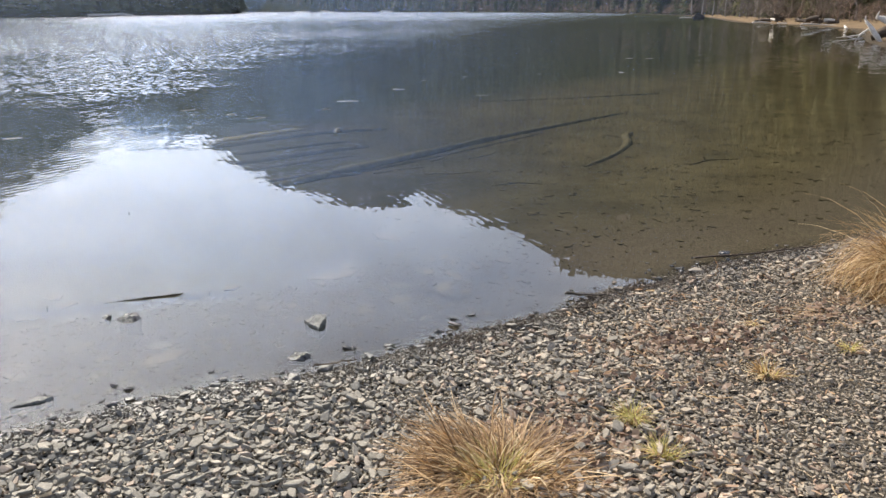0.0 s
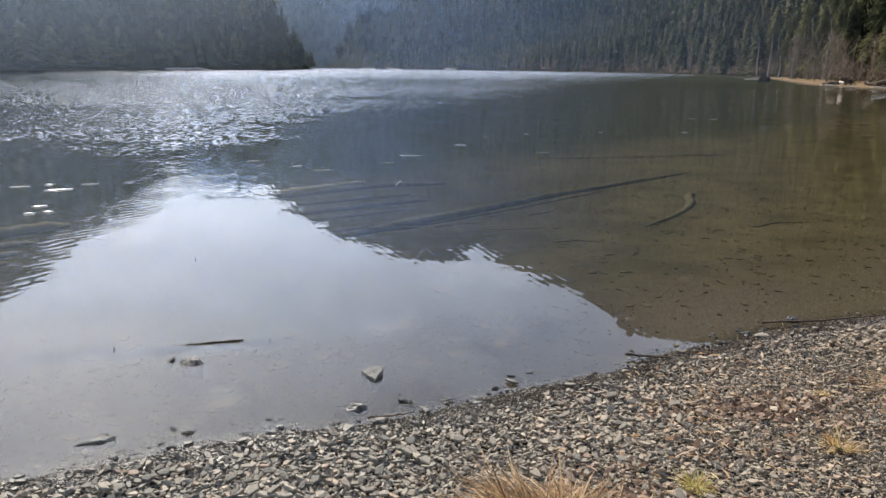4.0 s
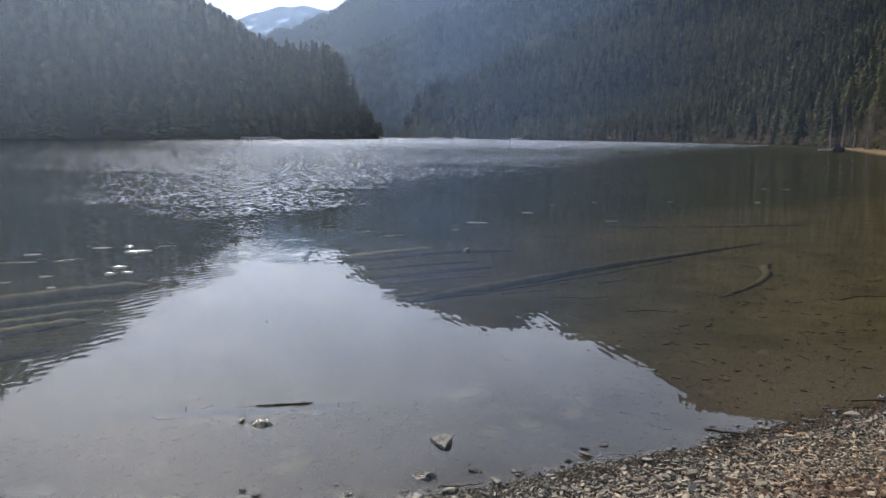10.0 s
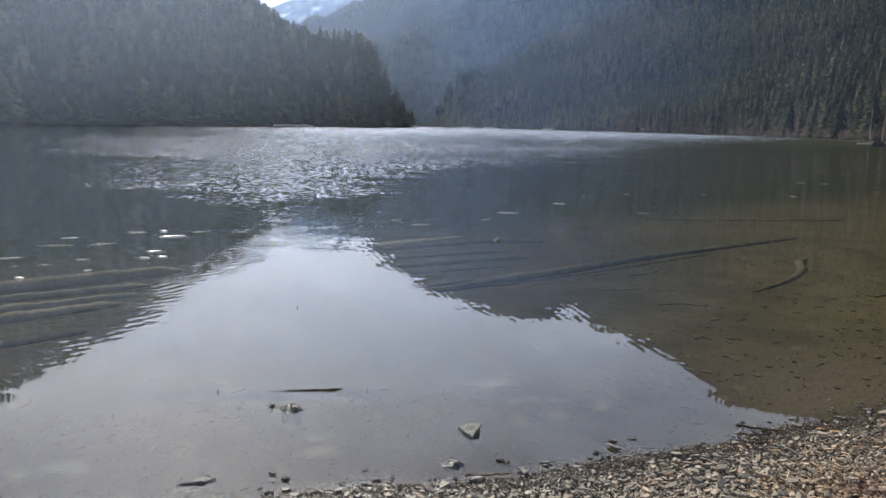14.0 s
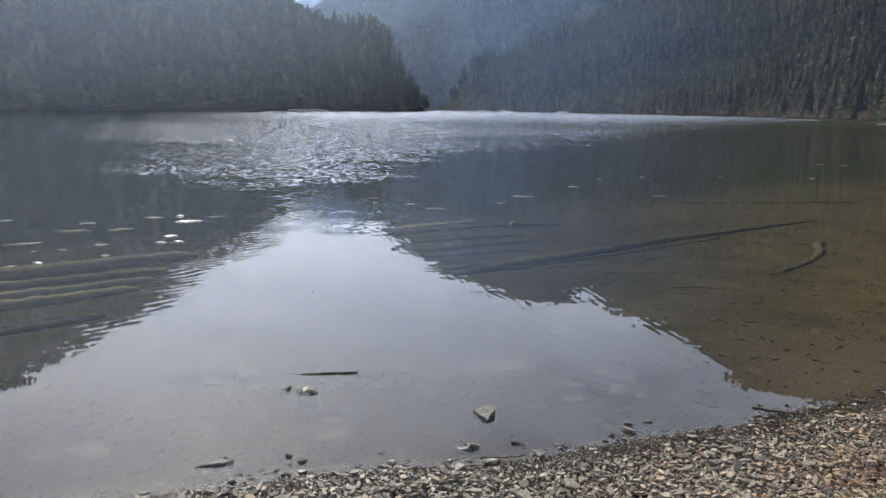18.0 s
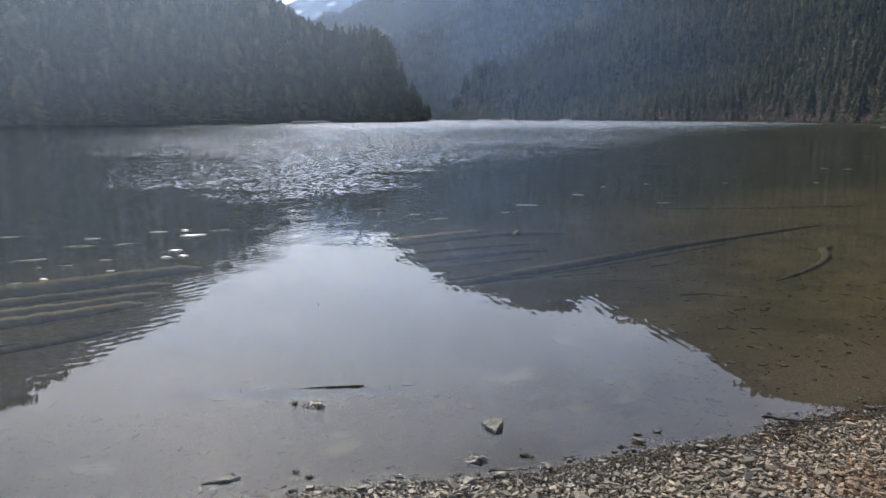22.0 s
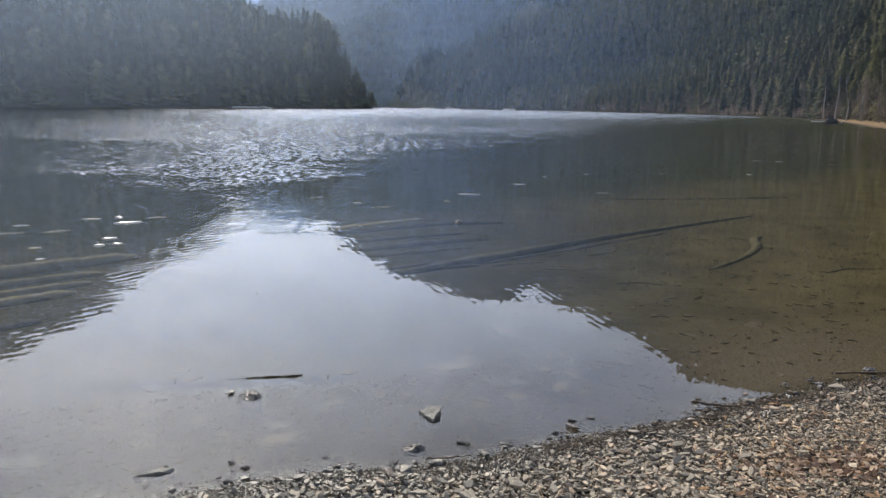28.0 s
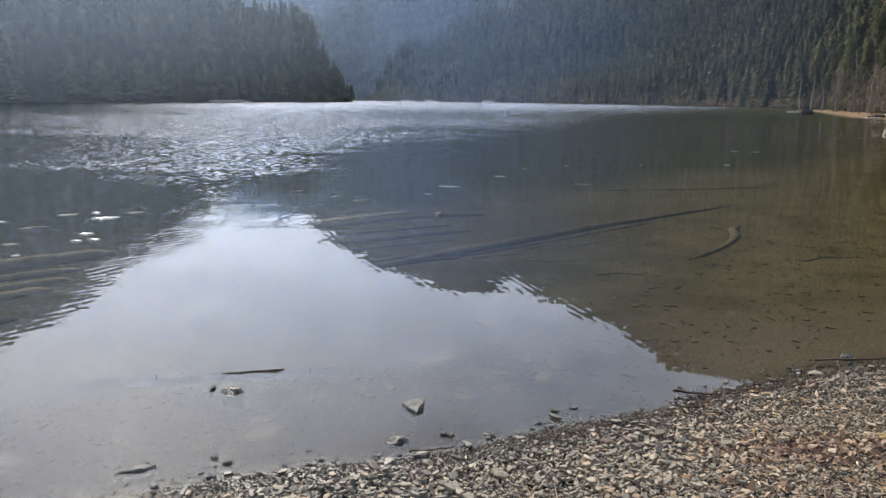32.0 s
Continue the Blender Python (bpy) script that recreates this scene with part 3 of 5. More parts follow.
def ground_height(x, y):
    """The one sheet of ground: lake bed, beach, sand bar and hills."""
    x, y = np.asarray(x, float), np.asarray(y, float)
    d = in_lake(x, y)
    bed = -0.21 * (1 - np.exp(-np.maximum(d, 0) / 1.6)) - 0.01 * np.maximum(d - 8, 0)
    drop = np.maximum(y - 8.6 - 1.2 * (x + 6) + 3.0 * (fbm(x * 0.5, y * 0.5, 3, 7) - 0.47), 0)
    bed = bed - 0.012 * drop * (d > 2)
    bed = np.maximum(bed, -1.3) + 0.012 * (fbm(x * 1.5, y * 1.5, 3, 5) - 0.5) * np.clip(d, 0, 1)
    land = np.maximum(-d, 0)
    near = np.hypot(x, y) < 30
    rise = np.where(near, 0.095 * np.minimum(land, 5) + 0.02 * np.maximum(land - 5, 0),
                    np.where((x > 8) & (y < 190), 0.035 * np.minimum(land, 14) + 0.09 * np.maximum(land - 14, 0), 0.06 * np.minimum(land, 9) + 0.3 * np.maximum(land - 9, 0)))
    rise = np.minimum(rise, 6.0) + 0.012 * (fbm(x * 4, y * 4, 3, 2) - 0.5) * np.clip(land * 3, 0, 1)
    rough = fbm(x / 110, y / 110, 4, 9) - 0.47
    hills = np.maximum.reduce([
        crest_height(x, y, HEADLAND, 0.62) + 10 * rough,
        crest_height(x, y, NEAR_RIDGE, 0.56) + 60 * rough,
        crest_height(x, y, SPUR_LOW, 0.5) + 14 * rough,
        crest_height(x, y, SPUR_MID, 0.55) + 26 * rough,
        crest_height(x, y, SPUR_HIGH, 0.55) + 36 * rough,
        crest_height(x, y, MAIN_RIDGE, 0.75) + 45 * rough,
        crest_height(x, y, FAR_PEAK, 0.55) + 40 * rough,
        np.zeros(np.shape(x))])
    hills = np.minimum(hills, np.where(x < -60, 1.5, 0.75) * np.maximum(land - np.where(x < -60, 1, 6), 0)) * (np.hypot(x, y) > 60)
    return np.where(d > 0, bed, rise + hills)


# ---------------------------------------------------------------- ground and water
def build_ground():
    az = np.radians(np.concatenate([np.arange(-52, 48, 0.4), np.arange(48, 308, 4.0)]))
    r = [0.35]
    while r[-1] < 4900:
        k = r[-1]
        r.append(k + (0.055 if k < 8 else 0.026 * k if k < 900 else 0.03 * k))
    r = np.array(r)
    rr, aa = np.meshgrid(r, az, indexing="ij")
    x, y = rr * np.sin(aa), rr * np.cos(aa)
    z = ground_height(x, y)
    v = np.stack([x, y, z], -1).reshape(-1, 3)
    n, m = len(r), len(az)
    i, j = np.meshgrid(np.arange(n - 1), np.arange(m), indexing="ij")
    j2 = (j + 1) % m
    f = np.stack([i * m + j, i * m + j2, (i + 1) * m + j2, (i + 1) * m + j], -1).reshape(-1, 4)
    v = np.concatenate([v, [[0, 0, float(ground_height(0.0, 0.0))]]])
    ob = new("ground", array_mesh("ground", v, f, M["ground"], True))
    bm = bmesh.new()
    bm.from_mesh(ob.data)
    bm.verts.ensure_lookup_table()
    for k in range(m):
        bm.faces.new((bm.verts[len(v) - 1], bm.verts[(k + 1) % m], bm.verts[k]))
    bm.to_mesh(ob.data)
    bm.free()
    return tagged(ob, "gravel beach, silty lake bed, sand bar and wooded hill slopes", "ground", kind="structure")


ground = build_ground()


def build_water():
    out = []
    for k, (x, y) in enumerate(SHORE):
        a, b = SHORE[k - 1], SHORE[(k + 1) % len(SHORE)]
        t = np.array([b[0] - a[0], b[1] - a[1]])
        t = t / np.linalg.norm(t)
        far = 0.35 if math.hypot(x, y) < 20 else 2.0
        out.append((x + t[1] * far, y - t[0] * far, 0.0))
    bm = bmesh.new()
    bm.faces.new([bm.verts.new(p) for p in out])
    bmesh.ops.triangulate(bm, faces=bm.faces[:])
    bmesh.ops.recalc_face_normals(bm, faces=bm.faces[:])
    me = bpy.data.meshes.new("water")
    bm.to_mesh(me)
    bm.free()
    if me.polygons[0].normal.z < 0:
        me.flip_normals()
    me.materials.append(M["water"])
    ob = new("water", me)
    ob.visible_shadow = False
    return tagged(ob, "calm clear lake water, ruffled by wind further out", "lake", kind="structure")


water = build_water()


# ---------------------------------------------------------------- far woods
def conifer_proto(tiers, points, sprays, rng, base=0.06):
    """A spruce of unit height: jagged skirts round a stem, and loose drooping sprays that break its outline."""
    vs, fs = [], []
    for k in range(tiers):
        z0 = base + (1 - base) * k / tiers
        top = min(1.0, z0 + 1.75 / tiers)
        rad = (0.125 if not sprays else 0.085) * (1 - z0) ** 0.8 + 0.008
        c = len(vs)
        vs.append((rng.normal(0, 0.006), rng.normal(0, 0.006), top))
        a0 = rng.random() * 6.28
        for p in range(points):
            q = rad * ((1.0 if p % 2 else 0.74) + rng.normal(0, 0.15))
            a = a0 + 6.283 * p / points
            vs.append((q * math.cos(a), q * math.sin(a), z0 - (0.035 if p % 2 else 0) + rng.normal(0, 0.012)))
        fs += [(c, c + 1 + p, c + 1 + (p + 1) % points) for p in range(points)]
    for _ in range(sprays):
        z = base + (0.97 - base) * rng.random() ** 1.15
        reach = (0.15 * (1 - z) ** 0.75 + 0.012) * rng.uniform(0.65, 1.2)
        a = rng.random() * 6.283
        w = (0.02 if sprays < 100 else 0.012) + 0.14 * reach
        d, t = (math.cos(a), math.sin(a)), (-math.sin(a), math.cos(a))
        inner, drop = reach * rng.uniform(0.1, 0.35), reach * rng.uniform(0.15, 0.7)
        c = len(vs)
        vs += [(d[0] * inner, d[1] * inner, z + rng.uniform(0, 0.02)),
               (d[0] * reach + t[0] * w * 0.5, d[1] * reach + t[1] * w * 0.5, z - drop + rng.normal(0, 0.012)),
               (d[0] * reach * 0.8 - t[0] * w * 0.5, d[1] * reach * 0.8 - t[1] * w * 0.5, z - drop * 0.8 + rng.normal(0, 0.012))]
        fs.append((c, c + 1, c + 2))
    return np.array(vs), np.array(fs)


def bare_proto(rng, twigs=22, width=0.012, fork=0):
    """A leafless broadleaf tree of unit height, of thin upright limbs."""
    vs, fs = [], []

    def limb(a, b, w):
        side = np.cross(b - a, (rng.normal(), rng.normal(), 0.01))
        side = side / (np.linalg.norm(side) + 1e-9) * w
        c = len(vs)
        vs.extend([a - side, a + side, b])
        fs.append((c, c + 1, c + 2))
    limb(np.array([0, 0, 0.0]), np.array([rng.normal(0, 0.02), 0, 0.95]), min(width * 1.5, 0.012))
    for _ in range(twigs):
        z = rng.uniform(0.12, 0.8)
        a = rng.random() * 6.28
        s = rng.uniform(0.05, 0.17) * (1.2 - z)
        p, q = np.array([0, 0, z]), np.array([s * math.cos(a) * 1.4, s * math.sin(a) * 1.4, min(1, z + rng.uniform(0.12, 0.3))])
        limb(p, q, width)
        for _ in range(fork):
            m = p + (q - p) * rng.uniform(0.3, 0.9)
            limb(m, m + np.array([rng.normal(0, 0.05), rng.normal(0, 0.05), rng.uniform(0.04, 0.16)]), width * 0.6)
    return np.array(vs), np.array(fs)


def wood_sites(r0, r1, step, grow, a0, a1, seed):
    rng = np.random.default_rng(seed)
    xs, ys = [], []
    r = r0
    while r < r1:
        s = max(step, grow * r)
        a = np.arange(radians(a0), radians(a1), s / r)
        a = a + rng.uniform(-0.5, 0.5, len(a)) * s / r
        q = r + rng.uniform(-0.5, 0.5, len(a)) * s
        xs.append(q * np.sin(a))
        ys.append(q * np.cos(a))
        r += s
    x, y = np.concatenate(xs), np.concatenate(ys)
    land = -in_lake(x, y)
    return rng, x, y, land


def build_woods():
    rng = np.random.default_rng(3)
    fine = [conifer_proto(6, 7, 36, rng) for _ in range(7)]
    full = [conifer_proto(9, 9, 300, rng) for _ in range(7)]
    plain = [conifer_proto(3, 6, 0, rng) for _ in range(5)]
    bare = [bare_proto(rng, 26, 0.008, 1) for _ in range(6)]
    twiggy = [bare_proto(rng, 40, 0.0045, 3) for _ in range(6)]
    jobs = [("headland_wood", fine, "conifer", 170, 560, 3.5, 0.0088, -48, -13, 11, "dense dark conifer wood covering the backlit headland"),
            ("headland_wood", full, "conifer_near", 170, 520, 9.0, 0.022, -48, -13, 19, "lighter broad crowns among the dark headland conifers"),
            ("shore_wood", full, "conifer_shore", 140, 330, 3.9, 0.009, -13, 34, 16, "olive green conifer wood along the near end of the far shore"),
            ("shore_wood", fine, "conifer_shore", 330, 760, 3.9, 0.009, -13, 34, 12, "dark green conifer wood along the far shore"),
            ("mountain_wood", plain, "conifer", 760, 3100, 5.0, 0.0084, -26, 40, 13, "conifer forest covering the hazy mountain slopes")]
    for name, protos, mat, r0, r1, step, grow, a0, a1, seed, label in jobs:
        g, x, y, land = wood_sites(r0, r1, step, grow, a0, a1, seed)
        z = ground_height(x, y)
        gaps = fbm(x / 45, y / 45, 3, 21)
        keep = (land > (1.5 if name == "headland_wood" else np.where(y > 190, 3.5, 1.0) + 5 * g.random(len(x)))) & (land > np.where((x > 10) & (y < 190), 13, 0)) & (gaps > (0.2 if r1 > 1000 else 0.15) + 0.1 * g.random(len(x))) & (z < 600)
        x, y, z, gaps = x[keep], y[keep], z[keep], gaps[keep]
        n = len(x)
        h = (7 + 13 * g.random(n) ** 1.3) * (0.75 + 0.6 * gaps)
        wide = h * g.uniform(0.8, 1.25, n) * (2.1 if protos is plain else 1.0)
        if name == "headland_wood":
            h, wide = np.minimum(h * 0.74, 13.5), wide * (1.75 if protos is fine else 2.4)
        if name == "mountain_wood":
            h = h * np.where(z > 200, 0.5, 0.75)
        if name == "shore_wood":
            h, wide = (h * 0.62, wide * 1.15) if protos is full else (h * 0.8, wide * 1.5)
        v, f = scatter(protos, g.integers(0, len(protos), n), np.stack([x, y, z - 0.5], -1),
                       turns(g.uniform(0, 6.28, n), g.normal(0, 0.03, n)), np.stack([wide, wide, h], -1))
        tagged(new(name, array_mesh(name, v, f, M[mat])), label, "forest", kind="stuff")
    # leafless broadleaf trees in a fringe along the far shore
    for r0, r1, step, kind, amount in ((95, 250, 3.2, twiggy, 0.42), (250, 760, 3.6, bare, 0.5)):
        g, x, y, land = wood_sites(r0, r1, step, 0.008, -14, 40, 14)
        z = ground_height(x, y)
        keep = (land > 2) & (land < 26 + 40 * (g.random(len(x)) < 0.15)) & (g.random(len(x)) < amount)
        x, y, z = x[keep], y[keep], z[keep]
        n = len(x)
        h = (3 + 4.5 * g.random(n) ** 1.5) if kind is twiggy else 4 + 6 * g.random(n)
        w = h * g.uniform(1.0, 1.6, n)
        v, f = scatter(kind, g.integers(0, len(kind), n), np.stack([x, y, z - 0.3], -1), turns(g.uniform(0, 6.28, n)), np.stack([w, w, h], -1))
        tagged(new("bare_wood", array_mesh("bare_wood", v, f, M["bare"])), "leafless brown broadleaf trees fringing the far shore", "forest", kind="stuff")
    # low brush above the sand bar
    g, x, y, land = wood_sites(48, 480, 1.8, 0.009, -6, 42, 15)
    z = ground_height(x, y)
    keep = (land > np.where(y > 190, 1.5, 5) + 3 * g.random(len(x))) & (land < 17)
    x, y, z = x[keep], y[keep], z[keep]
    n = len(x)
    h = 1.2 + 2.4 * g.random(n) ** 1.4
    v, f = scatter(twiggy, g.integers(0, len(twiggy), n), np.stack([x, y, z - 0.2], -1), turns(g.uniform(0, 6.28, n)), np.stack([h * 3.2, h * 3.2, h], -1))
    tagged(new("shore_brush", array_mesh("shore_brush", v, f, M["brush"])), "reddish brown leafless brush behind the sand bar", "brush", kind="stuff")


build_woods()


# distance haze and veiling glare, put into added thin sheets; rows of bearing (degrees) and density, thinning out
# before the slopes
HAZE_SHEETS = ((95, 44, [(-14, 0.0), (-4, 0.018), (4, 0.018), (11, 0.018), (16, 0.012), (22, 0.0)]),
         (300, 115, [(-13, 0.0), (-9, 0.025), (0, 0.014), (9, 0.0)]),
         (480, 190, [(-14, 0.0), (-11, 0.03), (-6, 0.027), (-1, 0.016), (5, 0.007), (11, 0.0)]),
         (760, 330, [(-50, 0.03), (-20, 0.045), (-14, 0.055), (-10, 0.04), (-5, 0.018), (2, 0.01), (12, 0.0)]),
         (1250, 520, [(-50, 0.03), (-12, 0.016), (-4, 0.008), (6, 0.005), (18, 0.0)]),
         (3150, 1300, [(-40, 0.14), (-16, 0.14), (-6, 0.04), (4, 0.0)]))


def haze_sheet(a, b, high, stops, colour=(0.4, 0.59, 1.0), low=0.85, top=1.5):
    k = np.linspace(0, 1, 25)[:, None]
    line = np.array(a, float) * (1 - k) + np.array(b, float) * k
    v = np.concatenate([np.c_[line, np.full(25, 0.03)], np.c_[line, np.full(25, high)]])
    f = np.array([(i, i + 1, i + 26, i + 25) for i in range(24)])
    tagged(new("mist", array_mesh("mist", v, f, make_haze("mist", stops, colour, low, top), True)), "added translucent sheet standing in for distance haze and lens glare", "mist", kind="stuff")


for y, high, rows in HAZE_SHEETS:
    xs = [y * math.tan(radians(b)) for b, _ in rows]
    haze_sheet((xs[0], y), (xs[-1], y), high, [((x - xs[0]) / (xs[-1] - xs[0]), q) for x, (_, q) in zip(xs, rows)])
# added sheet before the headland, standing in mostly for lens glare
haze_sheet((-140, 60), (-80, 450), 190, [(0.0, 0.0), (0.12, 0.11), (0.3, 0.098), (0.5, 0.08), (0.72, 0.052), (0.82, 0.032), (1.0, 0.0)], (0.54, 0.71, 1.0), 0.45, 2.7)


# ---------------------------------------------------------------- gravel
def stone_proto(rng, sides=7):
    """A flat, angular, worn chip of stone with unit half-length."""
    a = np.sort(np.linspace(0, 6.283, sides, endpoint=False) + rng.uniform(-0.4, 0.4, sides))
    q = rng.uniform(0.62, 1.1, sides)
    ring = np.stack([q * np.cos(a), q * np.sin(a) * rng.uniform(0.55, 0.9)], -1)
    tilt = rng.uniform(-0.2, 0.2, 2)
    rows = []
    for s, z in ((0.86, -0.5), (1.0, 0.0), (0.97, 0.28), (0.84, 0.41)):
        p = ring * (s + rng.uniform(-0.06, 0.06, (sides, 1)))
        rows.append(np.c_[p, z + p @ tilt + rng.uniform(-0.05, 0.05, sides)])
    v = np.concatenate(rows + [np.array([[0, 0, 0.43]])])
    f = []
    for k in range(3):
        for i in range(sides):
            j = (i + 1) % sides
            a0, b0, c0, d0 = k * sides + i, k * sides + j, (k + 1) * sides + j, (k + 1) * sides + i
            f += [(a0, b0, c0), (a0, c0, d0)]
    f += [(3 * sides + i, 3 * sides + (i + 1) % sides, 4 * sides) for i in range(sides)]
    return v, np.array(f)


def chip_proto(rng, sides=6):
    """A plainer small chip: one edge ring, one upper ring, a peaked top."""
    a = np.sort(np.linspace(0, 6.283, sides, endpoint=False) + rng.uniform(-0.35, 0.35, sides))
    q = rng.uniform(0.7, 1.1, sides)
    ring = np.stack([q * np.cos(a), q * np.sin(a) * rng.uniform(0.5, 0.9)], -1)
    tilt = rng.uniform(-0.2, 0.2, 2)
    low, high = ring, ring * rng.uniform(0.6, 0.9, (sides, 1))
    v = np.concatenate([np.c_[low, np.full(sides, -0.3)], np.c_[high, 0.36 + high @ tilt], [[0, 0, 0.38]]])
    f = []
    for i in range(sides):
        j = (i + 1) % sides
        f += [(i, j, sides + j), (i, sides + j, sides + i), (sides + i, sides + j, 2 * sides)]
    return v, np.array(f)


STONES = [stone_proto(np.random.default_rng(50 + i), 5 + i % 3) for i in range(14)]
SMALL = [chip_proto(np.random.default_rng(80 + i), 5 + i % 2) for i in range(16)]


def gravel_bed(name, label, protos, spacing, size, seed, low, high, lift, flat=0.46, tip=0.28, box=(-3.6, 5.2, 0.5, 7.6), thin=1.0):
    rng = np.random.default_rng(seed)
    x, y = np.meshgrid(np.arange(box[0], box[1], spacing), np.arange(box[2], box[3], spacing))
    x = x.ravel() + rng.uniform(-0.5, 0.5, x.size) * spacing
    y = y.ravel() + rng.uniform(-0.5, 0.5, y.size) * spacing
    d = in_lake(x, y)
    ang = np.degrees(np.arctan2(x, y))
    far = np.hypot(x, y)
    keep = (d > low) & (d < high + rng.normal(0, 0.05, x.size)) & (np.abs(ang + 2) < 43 + 16 * rng.random(x.size) ** 2) & (y > 1.3 - 0.9 * (rng.random(x.size) < 0.35) * rng.random(x.size))
    keep &= rng.random(x.size) < thin * np.interp(far, (3.5, 7), (1, 0.5))
    x, y, far = x[keep], y[keep], far[keep]
    n = len(x)
    s = size * np.exp(np.clip(rng.normal(0, 0.36, n), -0.8, 0.7)) * (0.8 + 0.45 * vnoise(x * 1.7, y * 1.7, 4))
    s *= np.interp(x, (-1.0, 0.5, 1.2), (1.08, 0.9, 0.66)) * np.interp(far, (3.5, 7), (1, 1.4))
    z = ground_height(x, y) + lift * s
    sc = np.stack([s * rng.uniform(0.9, 1.45, n), s * rng.uniform(0.75, 1.15, n), s * rng.uniform(0.6, 1.45, n) * flat], -1)
    v, f = scatter(protos, rng.integers(0, len(protos), n), np.stack([x, y, z], -1),
                   turns(rng.uniform(0, 6.28, n), np.clip(rng.normal(0, tip, n), -0.7, 0.7), np.clip(rng.normal(0, tip, n), -0.7, 0.7)), sc)
    return tagged(new(name, array_mesh(name, v, f, M["drowned" if "drowned" in name else "gravel"])), label, "gravel", kind="stuff")


gravel_bed("gravel", "grey-brown flat slaty gravel covering the lake beach", SMALL, 0.0185, 0.0125, 31, -6.0, -0.15, 0.4, flat=0.58, tip=0.38)
gravel_bed("coarse_gravel", "larger flat grey stones strewn over the beach gravel", STONES, 0.032, 0.0145, 32, -6.0, -0.2, 1.25, thin=0.72, tip=0.3, flat=0.48)
gravel_bed("shingle", "wet fine brown shingle along the waterline", SMALL, 0.011, 0.0055, 35, -0.24, 0.05, 0.25, flat=0.8, box=(-2.6, 3.4, 2.3, 6.2))
gravel_bed("wet_stones", "dark wet stones scattered at the waterline", STONES, 0.085, 0.017, 36, -0.22, 0.14, 0.6, thin=0.25, tip=0.12)
gravel_bed("drowned_gravel", "silted stones on the shallow lake bed", SMALL, 0.045, 0.015, 33, 0.04, 1.6, 0.1, tip=0.12, thin=0.7, box=(-3.6, 0.5, 0.5, 7.6))
gravel_bed("drowned_gravel", "few silted stones on the brown lake bed", SMALL, 0.07, 0.014, 37, 0.04, 1.6, -0.1, tip=0.1, thin=0.3, box=(0.5, 5.2, 0.5, 7.6))
gravel_bed("drowned_slabs", "pale flat stones lying under shallow water", STONES, 0.3, 0.06, 34, 0.55, 2.4, 0.0, flat=0.16, tip=0.05, thin=0.4)


# single stones at the water's edge
EDGE = [(-2.0, 4.14, 0.035), (-1.87, 4.12, 0.072), (-0.81, 4.03, 0.062), (-0.81, 3.6, 0.064), (-0.59, 3.71, 0.034),
        (-0.38, 3.74, 0.034), (-1.07, 3.36, 0.026), (-1.15, 3.29, 0.033), (-1.27, 3.26, 0.024), (-1.54, 3.25, 0.029),
        (-1.3, 3.16, 0.02), (-1.55, 3.09, 0.037), (-1.43, 3.1, 0.037), (-1.92, 3.13, 0.087), (-1.75, 2.9, 0.02),
        (-1.66, 2.92, 0.027), (-0.87, 3.3, 0.055), (-0.79, 3.35, 0.051), (-0.13, 3.92, 0.029), (-0.16, 3.85, 0.022),
        (-0.21, 3.71, 0.035), (-0.66, 3.46, 0.056), (0.06, 4.17, 0.033), (-0.04, 4.11, 0.028), (1.88, 5.34, 0.051),
        (1.56, 4.91, 0.066), (1.47, 4.99, 0.04), (0.98, 4.58, 0.048), (2.14, 5.01, 0.047), (2.31, 4.96, 0.097),
        (1.77, 4.58, 0.05), (2.12, 4.75, 0.045)]


def rock_mesh(seed, high, count=15):
    """An angular stone: a hull of a few points, its edges worn."""
    rng = np.random.default_rng(seed)
    bm = bmesh.new()
    for _ in range(count):
        v = Vector(rng.normal(0, 1, 3)).normalized() * rng.uniform(0.8, 1.05)
        bm.verts.new((v.x, v.y * 0.75, v.z * high))
    bmesh.ops.convex_hull(bm, input=bm.verts[:])
    loose = [v for v in bm.verts if not v.link_faces]
    bmesh.ops.delete(bm, geom=loose, context="VERTS")
    bmesh.ops.bevel(bm, geom=bm.edges[:], offset=0.07, segments=2, affect="EDGES", profile=0.6)
    bmesh.ops.triangulate(bm, faces=bm.faces[:])
    for v in bm.verts:
        v.co += v.co.normalized() * 0.06 * noise.noise(v.co * 3.0 + Vector((seed, 0, 0)))
    me = bpy.data.meshes.new("stone")
    bm.to_mesh(me)
    bm.free()
    me.materials.append(M["stone"])
    return me


def hull_stone(points, worn=0.004):
    """An angular stone, the hull of its corners, with worn edges."""
    bm = bmesh.new()
    for p in points:
        bm.verts.new(p)
    bmesh.ops.convex_hull(bm, input=bm.verts[:])
    bmesh.ops.bevel(bm, geom=bm.edges[:], offset=worn, segments=2, affect="EDGES", profile=0.6)
    bmesh.ops.triangulate(bm, faces=bm.faces[:])
    bmesh.ops.subdivide_edges(bm, edges=bm.edges[:], cuts=2)
    for v in bm.verts:
        v.co += noise.noise_vector(v.co * 30.0) * 0.006 + Vector((0, 0, 0.005 * noise.noise(v.co * 85.0)))
    me = bpy.data.meshes.new("stone")
    bm.to_mesh(me)
    bm.free()
    return me


